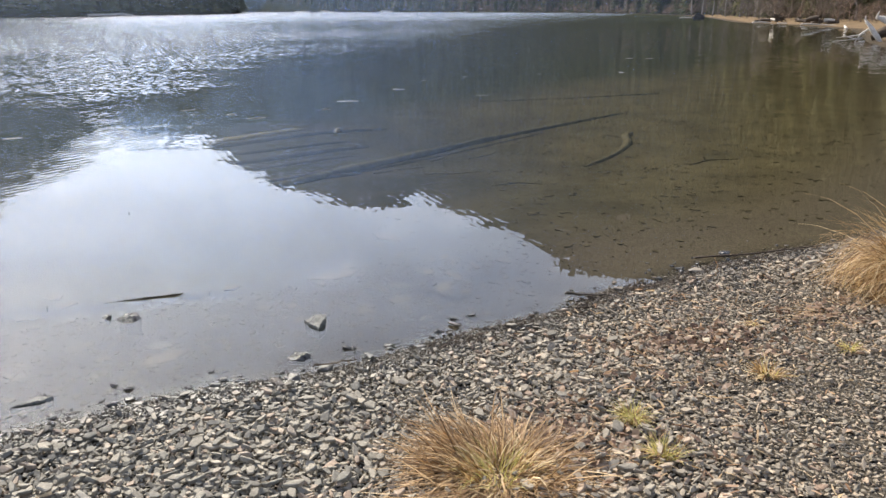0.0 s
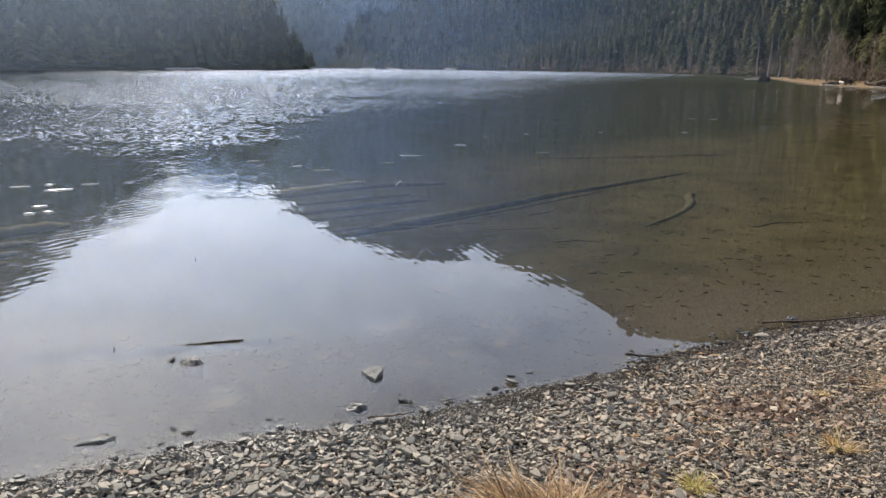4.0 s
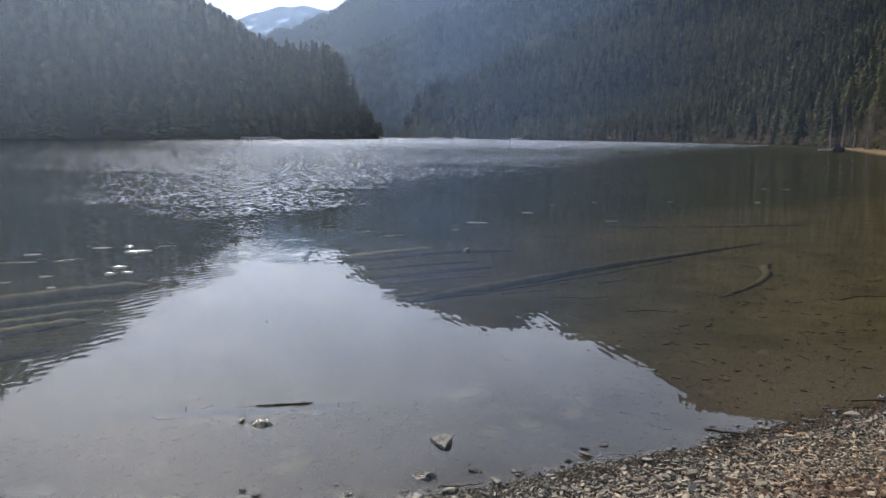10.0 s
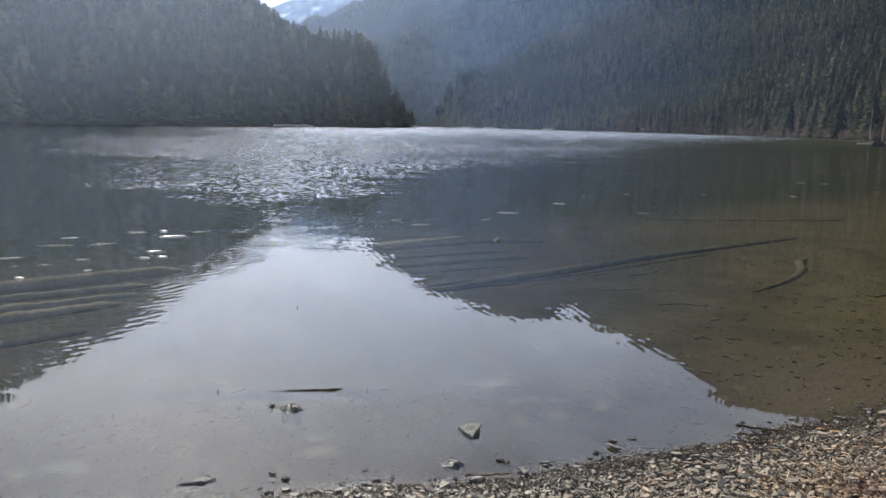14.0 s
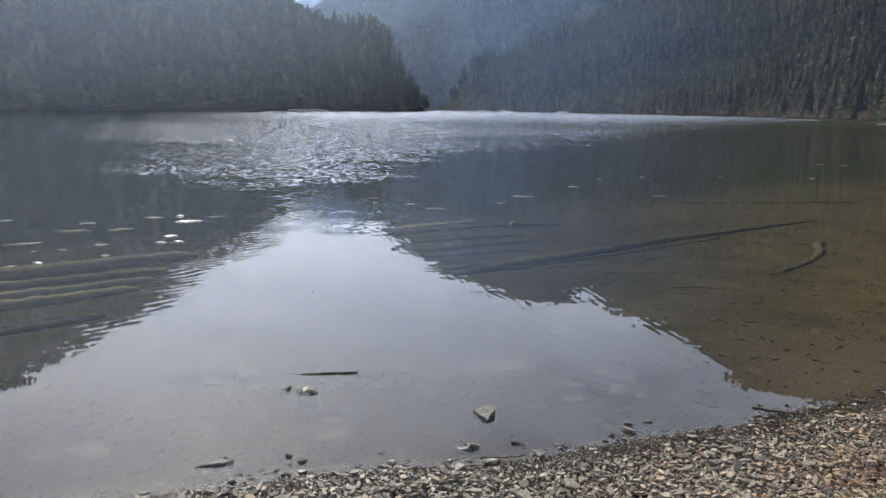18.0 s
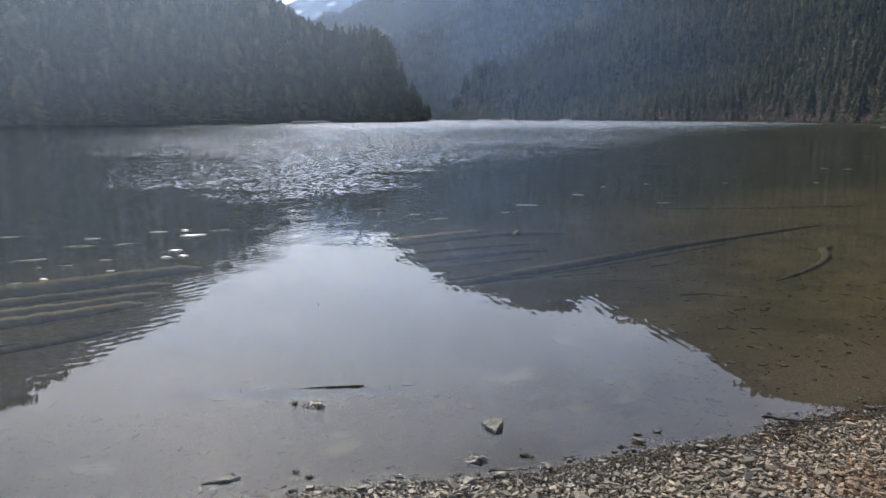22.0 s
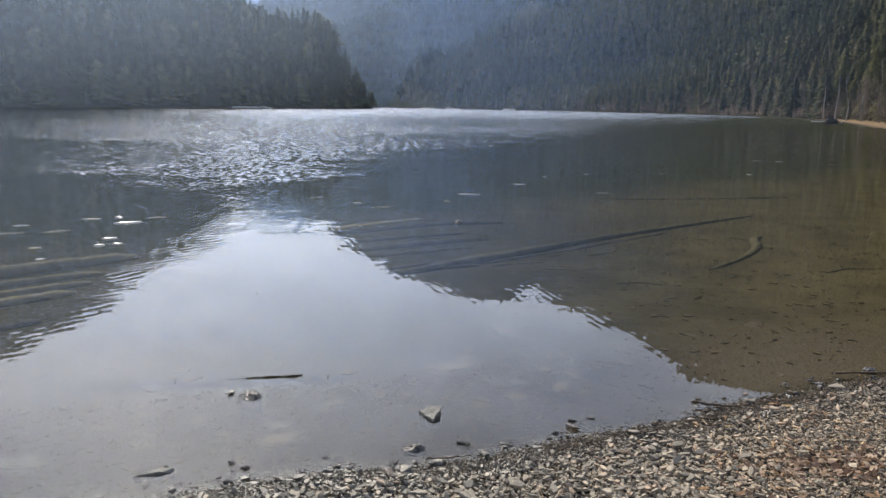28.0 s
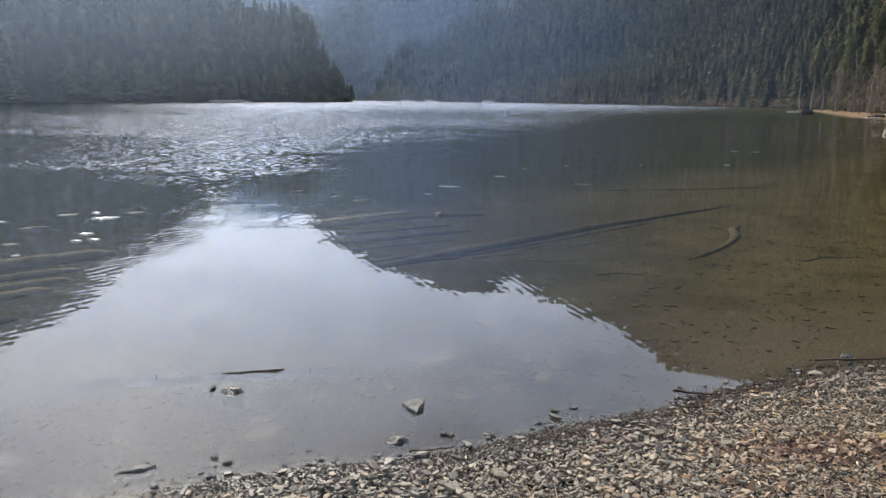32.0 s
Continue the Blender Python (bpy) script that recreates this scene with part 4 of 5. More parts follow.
SHAPED = {  # place in the list of edge stones: corners from its middle, in metres
    0: [(-0.026, 0, 0.0), (0.026, 0.004, 0.0), (-0.01, -0.03, -0.01), (0.012, 0.03, 0.012), (-0.012, 0.02, 0.013), (0.012, -0.014, 0.012), (0, 0, -0.06)],
    1: [(-0.068, 0.0, 0.0), (0.07, 0.006, -0.004), (-0.03, -0.05, -0.008), (0.03, -0.05, -0.008), (-0.03, 0.03, 0.022), (0.02, 0.035, 0.026), (0.045, 0.0, 0.014),
        (-0.02, -0.02, 0.018), (-0.06, 0, -0.1), (0.06, 0, -0.1)],
    2: [(-0.068, 0.05, 0.004), (0.055, 0.09, 0.022), (0.062, 0.02, 0.03), (0.035, -0.085, 0.002), (-0.03, -0.01, 0.01), (0.0, 0.07, 0.028), (0.06, 0.05, -0.15), (-0.06, 0.05, -0.15), (0.03, -0.07, -0.15)],
    3: [(-0.066, 0.0, 0.004), (-0.03, 0.04, 0.02), (0.0, -0.035, 0.012), (0.05, 0.02, 0.018), (0.062, -0.01, 0.0), (0.03, -0.05, -0.01), (-0.04, -0.04, 0.0), (0.02, 0.0, 0.024), (-0.06, 0, -0.12), (0.06, 0, -0.12)],
    13: [(-0.075, -0.06, 0.004), (0.05, 0.06, 0.006), (0.075, 0.04, 0.012), (0.035, -0.01, 0.014), (0.0, 0.035, 0.006), (-0.05, -0.015, 0.004), (0.07, 0.01, -0.01), (-0.06, -0.06, -0.12), (0.06, 0.05, -0.12)]}


def edge_stones():
    rng = random.Random(8)
    for k, (x, y, s) in enumerate(EDGE):
        pale = k in (2, 13)
        top = {2: 0.034, 3: 0.03, 0: 0.014, 1: 0.02, 13: 0.01}.get(k, s * 0.32)
        bed = float(ground_height(x, y))
        high = 0.45
        ob = new("stone", hull_stone(SHAPED[k]) if k in SHAPED else rock_mesh(60 + k, high))
        if k in SHAPED:
            ob.data.materials.append(M["stone"])
        if pale:
            ob.data.materials[0] = M["pale_stone"]
        elif in_lake(x, y) > 0.02:
            ob.data.materials[0] = M["wet_stone"]
        if k == 2:
            for v in ob.data.vertices:
                v.co = v.co * 0.95 + Vector((0, 0, 0.01 * noise.noise(v.co * 55.0)))
        ob.matrix_world = pose(x, y, {13: -0.003, 3: -0.003}.get(k, 0.004)) if k in SHAPED else pose(x, y, max(top, bed + 0.3 * s) - high * s * 0.55, rng.uniform(-6, 6), rng.uniform(-6, 6), rng.uniform(-25, 25)) @ Matrix.Scale(s, 4)
        tagged(ob, "pale grey stone standing in the shallows" if pale else
               ("wet dark stone standing in the shallows" if in_lake(x, y) > 0.02 else "grey stone at the water's edge"),
               "stone", "stones at the water's edge")


edge_stones()


def waterline_stones(count=135):
    """Small wet stones strewn along the waterline."""
    rng = random.Random(29)
    shapes = [rock_mesh(180 + k, 0.42) for k in range(8)]
    wet_shapes = [me.copy() for me in shapes]
    for me in wet_shapes:
        me.materials[0] = M["wet_stone"]
    near = [tuple(p) for p in SHORE[:14]]
    for _ in range(count):
        k = rng.randrange(len(near) - 1)
        t, off = rng.random(), abs(rng.gauss(0.0, 0.13)) - 0.07
        (ax, ay), (bx, by) = near[k], near[k + 1]
        ln = math.hypot(bx - ax, by - ay)
        x, y = ax + (bx - ax) * t - (by - ay) / ln * off, ay + (by - ay) * t + (bx - ax) / ln * off
        s = 0.01 + 0.02 * rng.random() ** 2.5
        wet = float(in_lake(x, y)) > -0.03
        ob = new("stone", rng.choice(wet_shapes if wet else shapes))
        ob.matrix_world = pose(x, y, max(0.0, float(ground_height(x, y)) + 0.004) + s * 0.1, rng.uniform(-8, 8), rng.uniform(-8, 8), rng.uniform(0, 360)) @ Matrix.Scale(s, 4)
        tagged(ob, "small wet dark stone at the waterline" if wet else "small grey stone beside the waterline", "stone", "small stones along the waterline")


waterline_stones()


def beach_stones(count=110):
    """Single flat stones lying on the gravel."""
    rng = random.Random(17)
    shapes = []
    for pv, pf in STONES:
        me = array_mesh("stone", pv, pf, M["stone"])
        shapes.append(me)
    made = 0
    while made < count:
        x, y = rng.uniform(-1.9, 2.6), rng.uniform(1.95, 4.8)
        land = -float(in_lake(x, y))
        if land < 0.22 or abs(math.degrees(math.atan2(x, y)) + 2) > 41:
            continue
        s = 0.017 + 0.014 * rng.random() ** 2.5
        ob = new("stone", rng.choice(shapes))
        ob.matrix_world = pose(x, y, float(ground_height(x, y)) + 0.014, rng.gauss(0, 12), rng.gauss(0, 12), rng.uniform(0, 360)) @ Matrix.Diagonal((s * rng.uniform(1.0, 1.5), s, s * rng.uniform(0.35, 0.6), 1))
        tagged(ob, "flat grey-brown slaty stone lying on the gravel beach", "stone", "flat stones on the beach")
        made += 1


beach_stones()


# ---------------------------------------------------------------- wood in and by the water
def tube_mesh(name, line, radii, material, sides=10, rough=0.12, seed=0, caps=True):
    """A round, slightly knobbly stem along a line."""
    line = [Vector(p) for p in line]
    vs, fs = [], []
    for k, (p, r) in enumerate(zip(line, radii)):
        way = (line[min(k + 1, len(line) - 1)] - line[max(k - 1, 0)]).normalized()
        side = way.cross(Vector((0, 0, 1) if abs(way.z) < 0.9 else (1, 0, 0))).normalized()
        up = side.cross(way)
        for s in range(sides):
            a = 6.283 * s / sides
            n = side * math.cos(a) + up * math.sin(a)
            vs.append(p + n * r * (1 + rough * 2 * noise.noise(p * 1.7 / max(r * 8, 0.02) * 0.2 + n * 1.3 + Vector((seed, 0, 0)))))
    for k in range(len(line) - 1):
        for s in range(sides):
            t = (s + 1) % sides
            fs.append((k * sides + s, k * sides + t, (k + 1) * sides + t, (k + 1) * sides + s))
    me = bpy.data.meshes.new(name)
    ends = [tuple(range(sides))[::-1], tuple(range((len(line) - 1) * sides, len(line) * sides))] if caps else []
    me.from_pydata([tuple(v) for v in vs], [], fs + ends)
    for p in me.polygons:
        p.use_smooth = len(p.vertices) == 4
    me.materials.append(material)
    return me


def smooth_line(points, count):
    pts = np.array(points, float)
    s = np.r_[0, np.cumsum(np.linalg.norm(np.diff(pts, axis=0), axis=1))]
    k = np.linspace(0, s[-1], count)
    out = np.stack([np.interp(k, s, pts[:, i]) for i in range(pts.shape[1])], -1)
    for _ in range(2):
        out[1:-1] = 0.25 * out[:-2] + 0.5 * out[1:-1] + 0.25 * out[2:]
    return out


def sunken_log(name, points, r0, r1, material, label, seed, lift=-0.15, group="sunken logs", squash=0.8):
    flat = smooth_line(points, 22)
    z = np.maximum(ground_height(flat[:, 0], flat[:, 1]), -0.6)
    z = np.convolve(np.pad(z, 2, mode="edge"), np.ones(5) / 5, "valid")
    r = np.linspace(r0, r1, 22) * np.interp(np.arange(22), (0, 2, 19, 21), (0.55, 1, 1, 0.35)) * np.random.default_rng(seed).uniform(0.86, 1.12, 22)
    line = np.c_[flat, np.minimum(z + lift * r, -0.012 - r)]
    c = Vector(line.mean(0))
    me = tube_mesh(name, [Vector(p) - c for p in line], r, material, 14, 0.14, seed)
    for v in me.vertices:          # settled flat into the silt
        v.co.z *= squash
    ob = new(name, me)
    ob.location = c
    return tagged(ob, label, "log", group)


sunken_log("sunken_log", [(-1.94, 8.5), (-0.91, 9.84), (0.79, 12.1), (3.2, 14.9)], 0.09, 0.04, M["sunk_olive"],
           "long dark tapering log lying on the silty lake bed", 1, lift=0.1)
sunken_log("sunken_log", [(-1.1, 9.35), (0.1, 10.75), (1.5, 12.55)], 0.035, 0.02, M["sunk_dark"],
           "thin log lying against the long dark log", 8)
sunken_log("sunken_log", [(0.55, 17.2), (0.9, 17.1), (2.34, 17.4), (4.9, 18.4)], 0.03, 0.045, M["sunk_olive"],
           "long thin dark log under the water", 2)
sunken_log("sunken_branch", [(1.59, 9.56), (1.95, 10.1), (2.3, 10.75), (2.54, 11.4), (2.62, 12.1), (2.8, 12.4)], 0.036, 0.075, M["sunk_olive"],
           "curved dark branch lying on the lake bed", 3, group="sunken branches")
sunken_log("sunken_branch", [(2.3, 12.2), (2.5, 12.0), (2.6, 11.6)], 0.02, 0.03, M["sunk_dark"],
           "short dark side branch lying on the lake bed", 4, group="sunken branches")
for k, (a, b, r0, r1, m) in enumerate([((-6.9, 6.5), (-5.25, 8.8), 0.2, 0.12, "silted"), ((-6.5, 6.3), (-5.1, 7.9), 0.09, 0.06, "silted"),
                                       ((-6.1, 5.85), (-4.95, 7.4), 0.1, 0.07, "silted"), ((-5.8, 5.6), (-4.85, 6.95), 0.1, 0.07, "silted"),
                                       ((-5.6, 5.9), (-4.9, 6.75), 0.035, 0.03, "sunk_dark"), ((-5.1, 4.95), (-4.5, 5.95), 0.06, 0.05, "sunk_dark"),
                                       ((-5.4, 5.2), (-4.8, 5.5), 0.03, 0.03, "sunk_dark"), ((-5.5, 6.55), (-5.0, 7.0), 0.02, 0.015, "sunk_dark")]):
    sunken_log("sunken_log", [a, ((a[0] + b[0]) / 2 + 0.05, (a[1] + b[1]) / 2), b], r0, r1, M[m],
               "silt-covered log lying in shallow water" if m == "silted" else "dark log lying in shallow water", 10 + k, lift=0.2, squash=0.6)
for k, (a, b, r, m) in enumerate([((-3.6, 11.5), (-2.5, 13.1), 0.1, "silted"), ((-3.4, 11.2), (-1.95, 12.7), 0.13, "sunk_dark"), ((-2.1, 12.5), (-1.1, 12.95), 0.11, "sunk_dark"),
                                  ((-3.0, 10.6), (-1.5, 11.75), 0.08, "sunk_dark"), ((-2.75, 9.9), (-1.2, 11.25), 0.1, "sunk_dark"),
                                  ((-2.55, 9.5), (-1.3, 10.5), 0.07, "sunk_dark"), ((-2.2, 8.75), (-1.1, 9.7), 0.06, "sunk_dark"),
                                  ((-2.0, 8.6), (-1.1, 9.25), 0.07, "sunk_dark"), ((-0.95, 9.25), (-0.35, 9.65), 0.035, "sunk_dark")]):
    sunken_log("sunken_log", [a, ((a[0] + b[0]) / 2, (a[1] + b[1]) / 2 + 0.06), b], r, r * 0.7, M[m],
               "silt-covered log lying on the lake bed" if m == "silted" else "dark sunken log lying among others", 30 + k, lift=-0.05, squash=0.55)
for k, pts in enumerate([[(-0.35, 9.2), (0.0, 9.18), (0.34, 9.36)], [(-0.3, 10.0), (-0.12, 10.25), (-0.05, 10.6)], [(0.2, 10.2), (0.5, 10.5), (0.62, 10.9)],
                         [(0.45, 8.5), (0.7, 8.62), (0.98, 8.55)], [(2.9, 9.6), (3.2, 9.9), (3.7, 9.95)]]):
    sunken_log("sunken_branch", pts, 0.013, 0.006, M["bed_litter"], "short dark branch lying on the brown lake bed", 60 + k, lift=0.3, group="sunken branches")

# twigs and bark on the lake bed
def bed_litter():
    rng = np.random.default_rng(71)
    n = 2300
    x, y = rng.uniform(-0.8, 9, n), 4.2 + 10 * rng.random(n) ** 1.1
    keep = in_lake(x, y) > 0.5
    x, y = x[keep], y[keep]
    n = len(x)
    ln = 0.012 + 0.09 * rng.random(n) ** 3.2
    z = ground_height(x, y) + 0.008
    v, f = scatter(STONES, rng.integers(0, len(STONES), n), np.stack([x, y, z], -1), turns(rng.uniform(-1.6, 1.6, n)),
                   np.stack([ln * 0.8, 0.006 + 0.55 * ln * rng.random(n), np.full(n, 0.006)], -1))
    tagged(new("bed_litter", array_mesh("bed_litter", v, f, M["bed_litter"])), "dark bark and twig litter on the lake bed", "litter", kind="stuff")


bed_litter()

CHIPS = [(-6.17, 10.2, 0.353), (-6.57, 10.65, 0.078), (-5.68, 8.93, 0.155), (-5.52, 8.46, 0.113), (-5.37, 8.59, 0.092),
         (-6.02, 6.97, 0.064), (-6.11, 8.13, 0.142), (-7.0, 7.91, 0.405), (-7.1, 8.95, 0.398), (-6.62, 9.26, 0.317),
         (-7.37, 9.6, 0.211), (-8.62, 9.47, 0.245), (-6.85, 10.4, 0.26), (-6.03, 10.77, 0.237), (-6.3, 7.7, 0.104),
         (-5.64, 7.55, 0.086), (-6.16, 6.72, 0.146), (-6.53, 7.52, 0.049), (-4.61, 13.9, 0.255), (-3.15, 12.79, 0.299),
         (-1.98, 15.21, 0.401), (-2.21, 13.94, 0.128), (-1.18, 17.53, 0.196), (-3.69, 13.29, 0.144), (0.6, 16.18, 0.254),
         (-1.14, 17.52, 0.236), (2.34, 21.58, 0.113), (0.36, 20.77, 0.124), (6.19, 28.3, 0.259), (-0.67, 19.72, 0.103),
         (4.63, 22.04, 0.151), (6.87, 28.17, 0.259)]


def floating_chips():
    rng = random.Random(5)
    for k, (x, y, ln) in enumerate(CHIPS):
        w = 0.065 * (0.6 + rng.random()) if k in (0, 1, 2, 3, 4, 5) else 0.016 * (0.6 + rng.random())
        thin = 0.024 if k < 6 else 0.01
        line = [(-ln / 2, 0, 0), (-ln / 4, w * 0.15, 0.002), (0, 0, 0.003), (ln / 4, -w * 0.1, 0.001), (ln / 2, w * 0.1, 0)]
        me = tube_mesh("floating_stick", line, [w * q for q in (0.35, 0.5, 0.5, 0.48, 0.3)], M["chip" if k < 6 or k % 5 == 0 else "dull_chip"], 8, 0.15, k)
        for v in me.vertices:
            v.co.z *= thin / w
        ob = new("floating_stick", me)
        a = math.degrees(math.atan2(x, y))
        ob.matrix_world = pose(x, y, 0.003, 0, 0, -a + rng.uniform(-14, 18))
        tagged(ob, "short wet chip of pale wood floating on the lake" if k < 6 else "thin pale stick floating on the lake",
               "stick", "sticks floating on the lake")


floating_chips()

STICK = smooth_line([(-2.13, 4.37, -0.004), (-2.03, 4.41, 0.001), (-1.95, 4.43, 0.004), (-1.85, 4.475, 0.002), (-1.77, 4.5, 0.005), (-1.698, 4.528, 0.004)], 26)
stick_rng = random.Random(12)
stick = new("floating_branch", tube_mesh("floating_branch", [Vector(p) - Vector((-1.9, 4.45, 0.0)) + Vector((0, 0, stick_rng.uniform(-0.0015, 0.0025))) for p in STICK],
            [(0.0013 + 0.0036 * min(1, k / 12)) * stick_rng.uniform(0.6, 1.4) for k in range(26)], M["wet_wood"], 8, 0.6, 4))
stick.location = (-1.9, 4.45, 0.0)
tagged(stick, "dark wet broken branch lying awash in the shallows", "branch")
sunken_log("sunken_branch", [(-2.0, 4.54), (-1.95, 4.57), (-1.88, 4.66), (-1.81, 4.82)], 0.006, 0.014, M["sunk_dark"],
           "thin pale-brown branch under the water beside the stick", 6, group="sunken branches")
sunken_log("sunken_branch", [(-0.99, 4.16), (-0.97, 4.07), (-0.96, 4.0)], 0.006, 0.005, M["sunk_dark"],
           "short thin stalk lying under the shallow water", 7, group="sunken branches")
for k, (x, y, h) in enumerate([(-2.43, 4.31, 0.008), (-1.548, 4.57, 0.005), (-2.83, 6.6, 0.008)]):
    peg = new("twig", tube_mesh("twig", [(0, 0, -0.03), (0.002, 0, -0.01), (0.0, 0.002, h)], [0.004, 0.005, 0.004], M["wet_wood"], 8, 0.2, k))
    peg.location = (x, y, 0)
    tagged(peg, "dark twig tip poking out of the water", "twig", "twigs poking out of the water")

white = new("stone", rock_mesh(140, 0.7))
white.data.materials[0] = M["pale_stone"]
white.matrix_world = pose(-1.68, 11.45, -0.012, 0, 0, 20) @ Matrix.Scale(0.075, 4)
tagged(white, "pale stone just breaking the surface of the lake", "stone")

for k, (pts, r, mat, label) in enumerate([
        ([(0.64, 4.47, 0.006), (0.74, 4.43, 0.012), (0.86, 4.37, 0.03)], 0.01, "wet_wood", "dark wet stick lying across the water's edge"),
        ([(1.62, 5.16, 0.02), (2.1, 5.24, 0.03), (2.6, 5.4, 0.04)], 0.009, "bark", "long brown stick washed up on the shore"),
        ([(-0.72, 3.43, 0.02), (-0.6, 3.47, 0.022), (-0.52, 3.5, 0.025)], 0.007, "bark", "short brown stick at the water's edge"),
        ([(1.63, 4.75, 0.03), (1.64, 4.76, 0.09), (1.62, 4.77, 0.15)], 0.006, "litter", "pale reed stub standing in the gravel")]):
    c = Vector(pts[1])
    z = float(ground_height(c.x, c.y))
    tw = new("driftwood_stick", tube_mesh("driftwood_stick", smooth_line([Vector(p) - c for p in pts], 12) + np.random.default_rng(k).normal(0, r * 0.5, (12, 3)) * (1, 1, 0.4),
                                              np.linspace(r * 0.8, r * 0.35, 12) * np.random.default_rng(k + 9).uniform(0.8, 1.25, 12), M[mat], 8, 0.3, k))
    tw.location = (c.x, c.y, max(c.z, z + 0.03))
    tagged(tw, label, "stick", "sticks along the shore")


# ---------------------------------------------------------------- grass tussocks and litter
def blade_mesh(name, count, seed, length, spread, droop, width, material, base, bias=(0.0, 0.0), bunches=26):
    """Narrow arching blades, in loose bunches, that spring from a small base."""
    rng = np.random.default_rng(seed)
    k = np.linspace(0, 1, 6)
    ba, bs, bl = rng.uniform(0, 6.283, bunches), rng.normal(0, 0.3, bunches), rng.uniform(0.65, 1.15, bunches)
    own = rng.integers(0, bunches, count)
    a = ba[own] + rng.normal(0, 0.45, count)
    b0 = base * np.sqrt(rng.random(count))
    out = np.clip(spread + bs[own] + rng.normal(0, 0.22, count), 0.03, 1.5)
    ln = length * bl[own] * rng.uniform(0.5, 1.2, count)
    dr = droop * rng.uniform(0.3, 1.7, count)
    hx, hy = np.cos(a) + bias[0], np.sin(a) + bias[1]
    nrm = np.hypot(hx, hy) + 1e-6
    hx, hy = hx / nrm, hy / nrm
    lean = out[:, None] + dr[:, None] * k[None, :] ** 1.4
    step = ln[:, None] / 5
    dx = np.cumsum(np.sin(lean) * step, 1) - np.sin(lean[:, :1]) * step
    dz = np.cumsum(np.cos(lean) * step, 1) - np.cos(lean[:, :1]) * step
    dz = np.maximum(dz, 0.012 + 0.03 * rng.random((count, 1)))
    kink = rng.normal(0, 0.34, (count, 1)) * ln[:, None] * k[None, :] ** 2
    x = b0[:, None] * np.cos(a)[:, None] + hx[:, None] * dx - hy[:, None] * kink
    y = b0[:, None] * np.sin(a)[:, None] + hy[:, None] * dx + hx[:, None] * kink
    w = width * rng.uniform(0.5, 1.3, count)[:, None] * np.array([0.8, 1.0, 0.95, 0.8, 0.55, 0.1])[None, :]
    t = rng.uniform(0, 6.283, count)
    sx, sy = np.cos(t)[:, None] * w, np.sin(t)[:, None] * w
    left, right = np.stack([x - sx, y - sy, dz], -1), np.stack([x + sx, y + sy, dz], -1)
    v = np.stack([left, right], 2).reshape(-1, 3)
    f = np.array([(2 * i, 2 * i + 1, 2 * i + 3, 2 * i + 2) for i in range(5)])
    f = (f[None] + (np.arange(count) * 12)[:, None, None]).reshape(-1, 4)
    return array_mesh(name, v, f, material)


def tussock(x, y, label, seed, dry, green, thatch):
    """dry, green, thatch: (blades, length, spread, droop, base radius, bias)."""
    e = empty("grass_tussock", pose(x, y, float(ground_height(x, y)) - 0.005), label, "grass", "grass tussocks on the gravel")
    for k, (name, row, width, mat, text) in enumerate((("dry_grass", dry, 0.0033, "dry_blade", "straw-coloured dry blades"),
                                                       ("green_grass", green, 0.0017, "green_blade", "yellow-green living blades"),
                                                       ("thatch", thatch, 0.0032, "thatch", "pale brown matted dead thatch"))):
        if row:
            n, ln, spread, droop, base, bias = row
            part(name, blade_mesh(name, n, seed + k, ln, spread, droop, width, M[mat], base, bias), e, text)


tussock(0.1, 2.31, "large tussock of dry golden grass on a mat of dead thatch", 201, (560, 0.16, 0.6, 1.2, 0.11, (0, 0)),
        (240, 0.15, 0.4, 1.0, 0.08, (0.1, 0)), (2500, 0.24, 1.35, 0.4, 0.23, (-0.35, -0.4)))
tussock(2.66, 4.2, "large drooping tussock of pale golden grass near the water", 211, (2600, 0.62, 0.25, 2.7, 0.17, (-0.45, -0.4)),
        (60, 0.4, 0.4, 0.9, 0.12, (0, 0)), (1100, 0.4, 0.8, 1.2, 0.24, (-0.35, -0.4)))
for k, (x, y, size, dry, green, text) in enumerate([
        (1.31, 3.08, 0.1, 170, 25, "small tuft of straw-yellow grass in the gravel"), (0.65, 2.7, 0.1, 50, 190, "small tuft of yellow-green grass in the gravel"),
        (0.68, 2.4, 0.1, 50, 170, "small tuft of yellow-green grass in the gravel"), (1.78, 3.33, 0.07, 40, 70, "sparse small tuft of yellow grass in the gravel"),
        (1.5, 3.75, 0.06, 50, 10, "sparse low tuft of straw in the gravel")]):
    tussock(x, y, text, 221 + 10 * k, (dry, size, 0.7, 0.6, size * 0.3, (0, 0)), (green, size, 0.45, 0.6, size * 0.25, (0, 0)), None)
tussock(2.05, 3.7, "low flattened patch of dead grass on the gravel", 281, None, None, (130, 0.12, 1.5, 0.2, 0.36, (-0.3, -0.1)))


